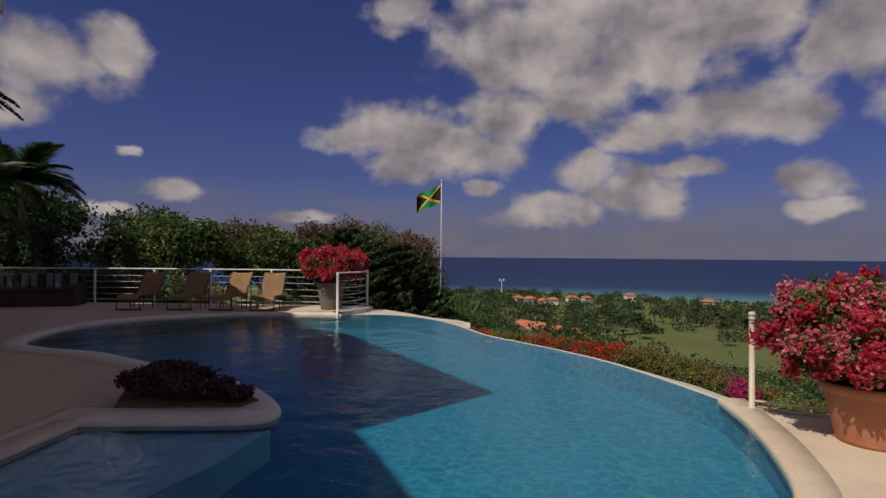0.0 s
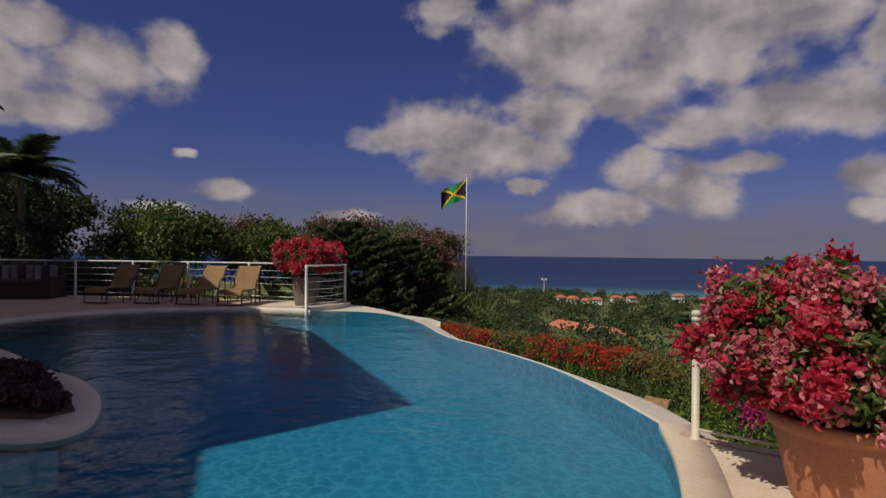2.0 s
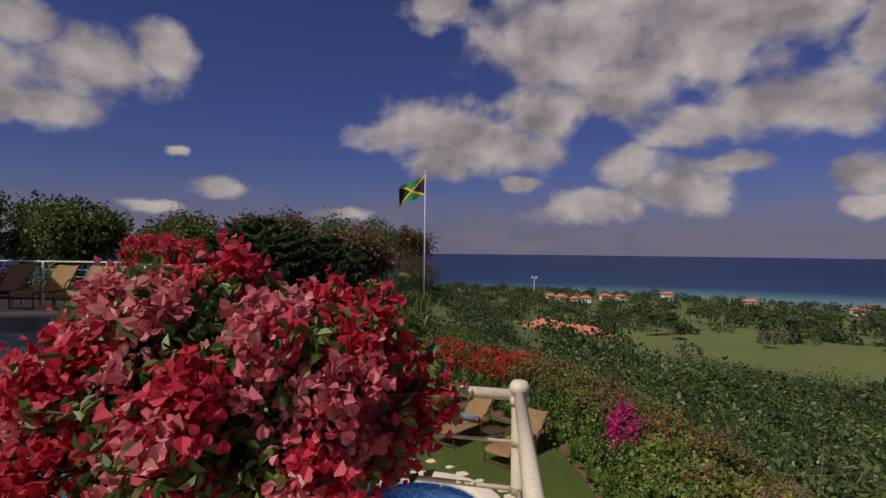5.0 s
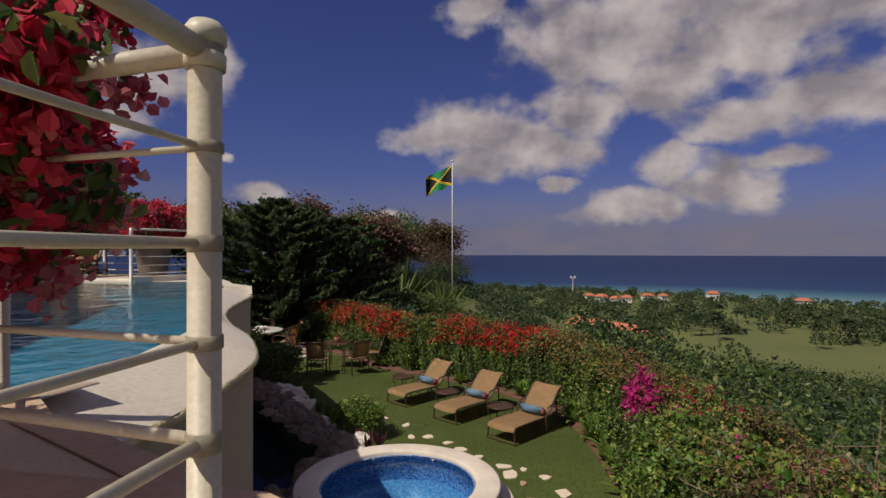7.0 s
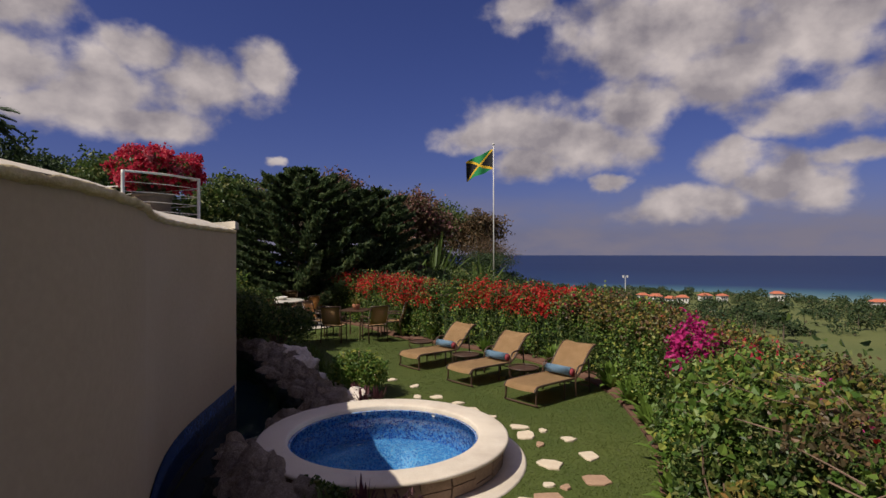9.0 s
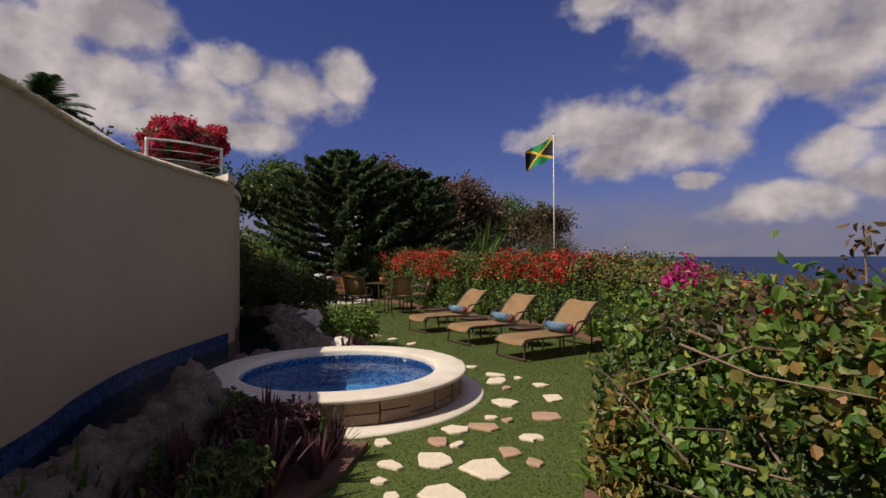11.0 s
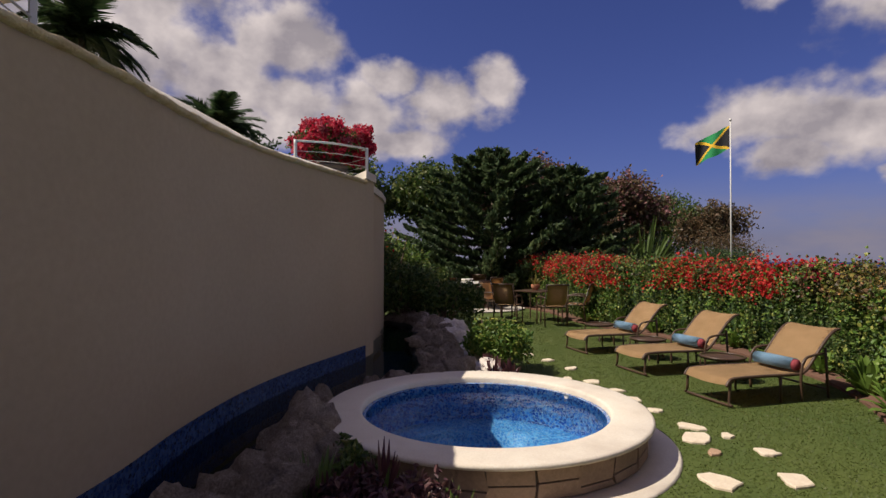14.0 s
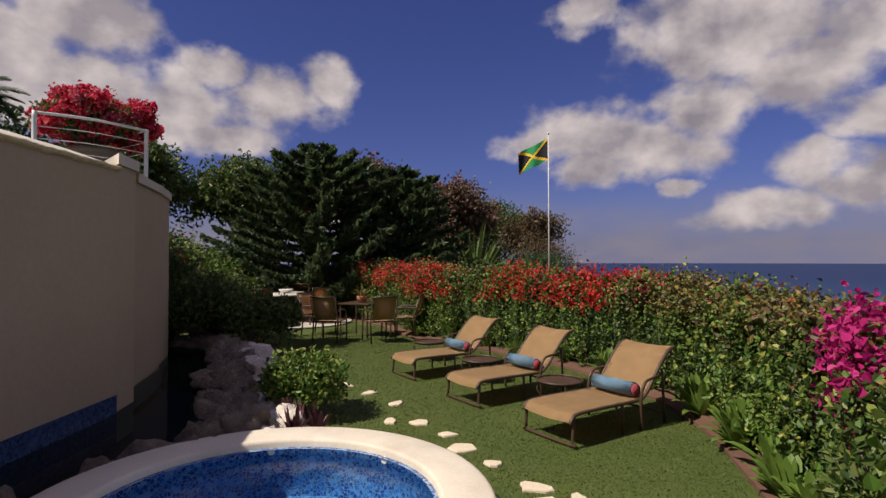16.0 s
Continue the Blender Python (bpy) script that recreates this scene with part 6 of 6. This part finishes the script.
def cottage(at, w, d, h, turn, label):
    e = empty("cottage", Matrix.Translation(at) @ Matrix.Rotation(turn, 4, "Z"), label=label, category="house", group="houses on the plain")
    part("wall", box(bmesh.new(), (w, d, h), (0, 0, h / 2)), M_WHITEWASH, e)
    bm = bmesh.new()
    a = [bm.verts.new((sx * (w / 2 + 0.6), sy * (d / 2 + 0.6), h)) for sx, sy in ((-1, -1), (1, -1), (1, 1), (-1, 1))]
    t = [bm.verts.new((sx * w * 0.25, 0, h + d * 0.28)) for sx in (-1, 1)]
    bm.faces.new((a[0], a[1], t[1], t[0]))
    bm.faces.new((a[1], a[2], t[1]))
    bm.faces.new((a[2], a[3], t[0], t[1]))
    bm.faces.new((a[3], a[0], t[0]))
    bm.faces.new(a[::-1])
    part("roof", bm, M_ROOF, e, "red clay tile roof")
    for k in (-0.28, 0.0, 0.28):
        pane = part("window", box(bmesh.new(), (w * 0.12, 0.1, h * 0.35), (w * k, -d / 2 - 0.02, h * 0.55)), M_GLASS, e)
        part("window_sill", box(bmesh.new(), (w * 0.15, 0.25, 0.1), (w * k, -d / 2 - 0.06, h * 0.36)), M_WHITEWASH, pane)


for x, y, w, d, h, lift in ((115, 368, 11, 9, 6.5, 1.5), (43, 335, 12, 9, 4, 3.2), (50, 330, 9, 8, 3.5, 3), (57, 333, 10, 8, 4, 3), (72, 350, 11, 8, 4, 3), (80, 345, 8, 7, 4, 3.4), (37, 345, 9, 8, 4, 3), (150, 330, 12, 9, 5, 2), (215, 330, 13, 9, 5, 2), (190, 300, 11, 9, 4, 2)):
    cottage((x, y, float(height(x, y)) + lift - 2.2), w * 0.55, d * 0.6, h * 0.8, rng.uniform(-0.5, 0.5), "white coastal house with red tiled roof")
big = empty("villa_roof", Matrix.Translation((18.5, 116, -22.5)) @ Matrix.Rotation(-0.9, 4, "Z"), label="long red-tiled villa roof among the trees", category="house")
part("wall", box(bmesh.new(), (20, 8, 6.5), (0, 0, 3.25)), M_WHITEWASH, big)
bm = bmesh.new()
q = [bm.verts.new(v) for v in ((-11, -5, 6.4), (11, -5, 6.4), (11, 5, 6.4), (-11, 5, 6.4), (-8, 0, 9.2), (8, 0, 9.2))]
for f in ((0, 1, 5, 4), (1, 2, 5), (2, 3, 4, 5), (3, 0, 4), (3, 2, 1, 0)):
    bm.faces.new([q[i] for i in f])
part("roof", bm, M_ROOF, big, "red clay tile roof")
mast = empty("light_mast", Matrix.Translation((31.3, 409, float(height(31.3, 409)))), label="tall pale floodlight mast on the shore", category="mast")
part("pole", tube(bmesh.new(), [(0, 0, 0), (0, 0, 12.2)], 0.35, 8, 0.22), M_WHITE_RAIL, mast)
for s in (-1.4, 1.4):
    part("lamp_head", box(bmesh.new(), (1.2, 0.7, 1.6), (s, 0, 12.0), 0.1), M_WHITE_RAIL, mast)

# ---------------------------------------------------------------- terrace furniture
for i, (x, y, a) in enumerate(((-8.55, 13.6, 0.0), (-7.3, 13.75, 0.05), (-6.2, 13.75, -0.05), (-5.1, 13.7, 0.08))):
    lounger(Matrix.Translation((x - 0.32, y - 0.55, 0.03)) @ Matrix.Rotation(a, 4, "Z") @ Matrix.Diagonal((1.0, 0.85, 1.25, 1)), "tan sling lounger with raised back beside the pool", "loungers on the terrace")
sofa = empty("garden_sofa", Matrix.Translation((-12.2, 14.2, 0.0)) @ Matrix.Rotation(0.25, 4, "Z"), label="dark wicker garden sofa with striped cushions in shade", category="sofa")
M_WICKER = two_tone("dark_wicker", (0.03, 0.02, 0.015), (0.05, 0.032, 0.022), 8, 0.7, 120, 0.5, 0.004)
M_STRIPE = two_tone("pale_stripe_cushion", (0.15, 0.15, 0.16), (0.19, 0.19, 0.2), 6, 0.9, 100, 0.3, 0.003)
part("base", box(bmesh.new(), (2.6, 0.85, 0.38), (0, 0, 0.2), 0.04), M_WICKER, sofa)
part("backrest", box(bmesh.new(), (2.6, 0.16, 0.5), (0, 0.42, 0.6), 0.05), M_WICKER, sofa)
for s in (-1.3, 1.3):
    part("arm", box(bmesh.new(), (0.16, 0.85, 0.62), (s, 0, 0.31), 0.05), M_WICKER, sofa)
for k in range(4):
    part("seat_cushion", box(bmesh.new(), (0.58, 0.7, 0.13), (-0.92 + 0.61 * k, -0.02, 0.45), 0.05), M_WICKER, sofa)
    for j in range(3):
        part("back_cushion", box(bmesh.new(), (0.17, 0.14, 0.42), (-1.12 + 0.61 * k + 0.19 * j, 0.28, 0.7), 0.05), M_STRIPE if j % 2 == 0 else M_WICKER, sofa)
shrub("hedge_bush", (-13.2, 16.6, -0.6), (3.4, 0.9, 0.95), 9000, 0.1, M_LEAF_DARK, 960, "dark clipped hedge behind the garden sofa", category="hedge")
shrub("yellow_shrub", (-7.9, 15.9, -1.2), (0.7, 0.6, 1.05), 2600, 0.08, M_LEAF_YELLOW, 964, "pale yellow-leaved shrub beyond the terrace railing")
# planter on the peninsula
bm = bmesh.new()
pl = [(-3.35, 4.62), (-2.15, 4.72), (-2.05, 4.95), (-2.9, 5.75), (-3.5, 6.0), (-3.75, 5.5)]
slab(bm, pl, 0.0, 0.045)
tagged(link("planting_bed_pool", bm, M_SOIL), "soil bed in the pool peninsula", "flower bed", kind="structure")
rng = np.random.default_rng(61)
for i, (x, y, r, h) in enumerate(((-3.25, 5.1, 0.33, 0.15), (-3.3, 5.5, 0.3, 0.17), (-2.85, 5.0, 0.28, 0.13), (-2.5, 4.98, 0.24, 0.11), (-2.95, 5.4, 0.26, 0.14), (-2.3, 4.9, 0.18, 0.10))):
    shrub("low_shrub", (x, y, 0.04), (r, r, h), 1500, 0.05, M_PURPLE_LEAF, 970 + i, "low dark purple shrub in the pool planter", twigs=5)

# ---------------------------------------------------------------- garden stair beside the deck
stair = empty("stair", label="stone garden stair from the deck to the lawn", category="stairs", kind="structure")
way = resample(curve([(4.3, 2.0), (4.62, 2.4), (4.95, 3.0), (5.15, 3.7), (5.3, 4.25), (5.75, 4.8), (6.4, 5.3)], 6), 17)
right = offset_line(way, 0.75)
left_side = np.maximum(offset_line(way, -0.75), np.array([4.62, -99]))
for i in range(16):
    z = -0.176 * (i + 1)
    bm = slab(bmesh.new(), [tuple(left_side[i]), tuple(right[i]), tuple(right[i + 1] + (right[i + 1] - right[i]) * 0.1), tuple(left_side[i + 1])], GARDEN - 0.2 - 0.003 * i, z if i < 15 else GARDEN + 0.03)
    part("step", bm, M_DECK, stair)
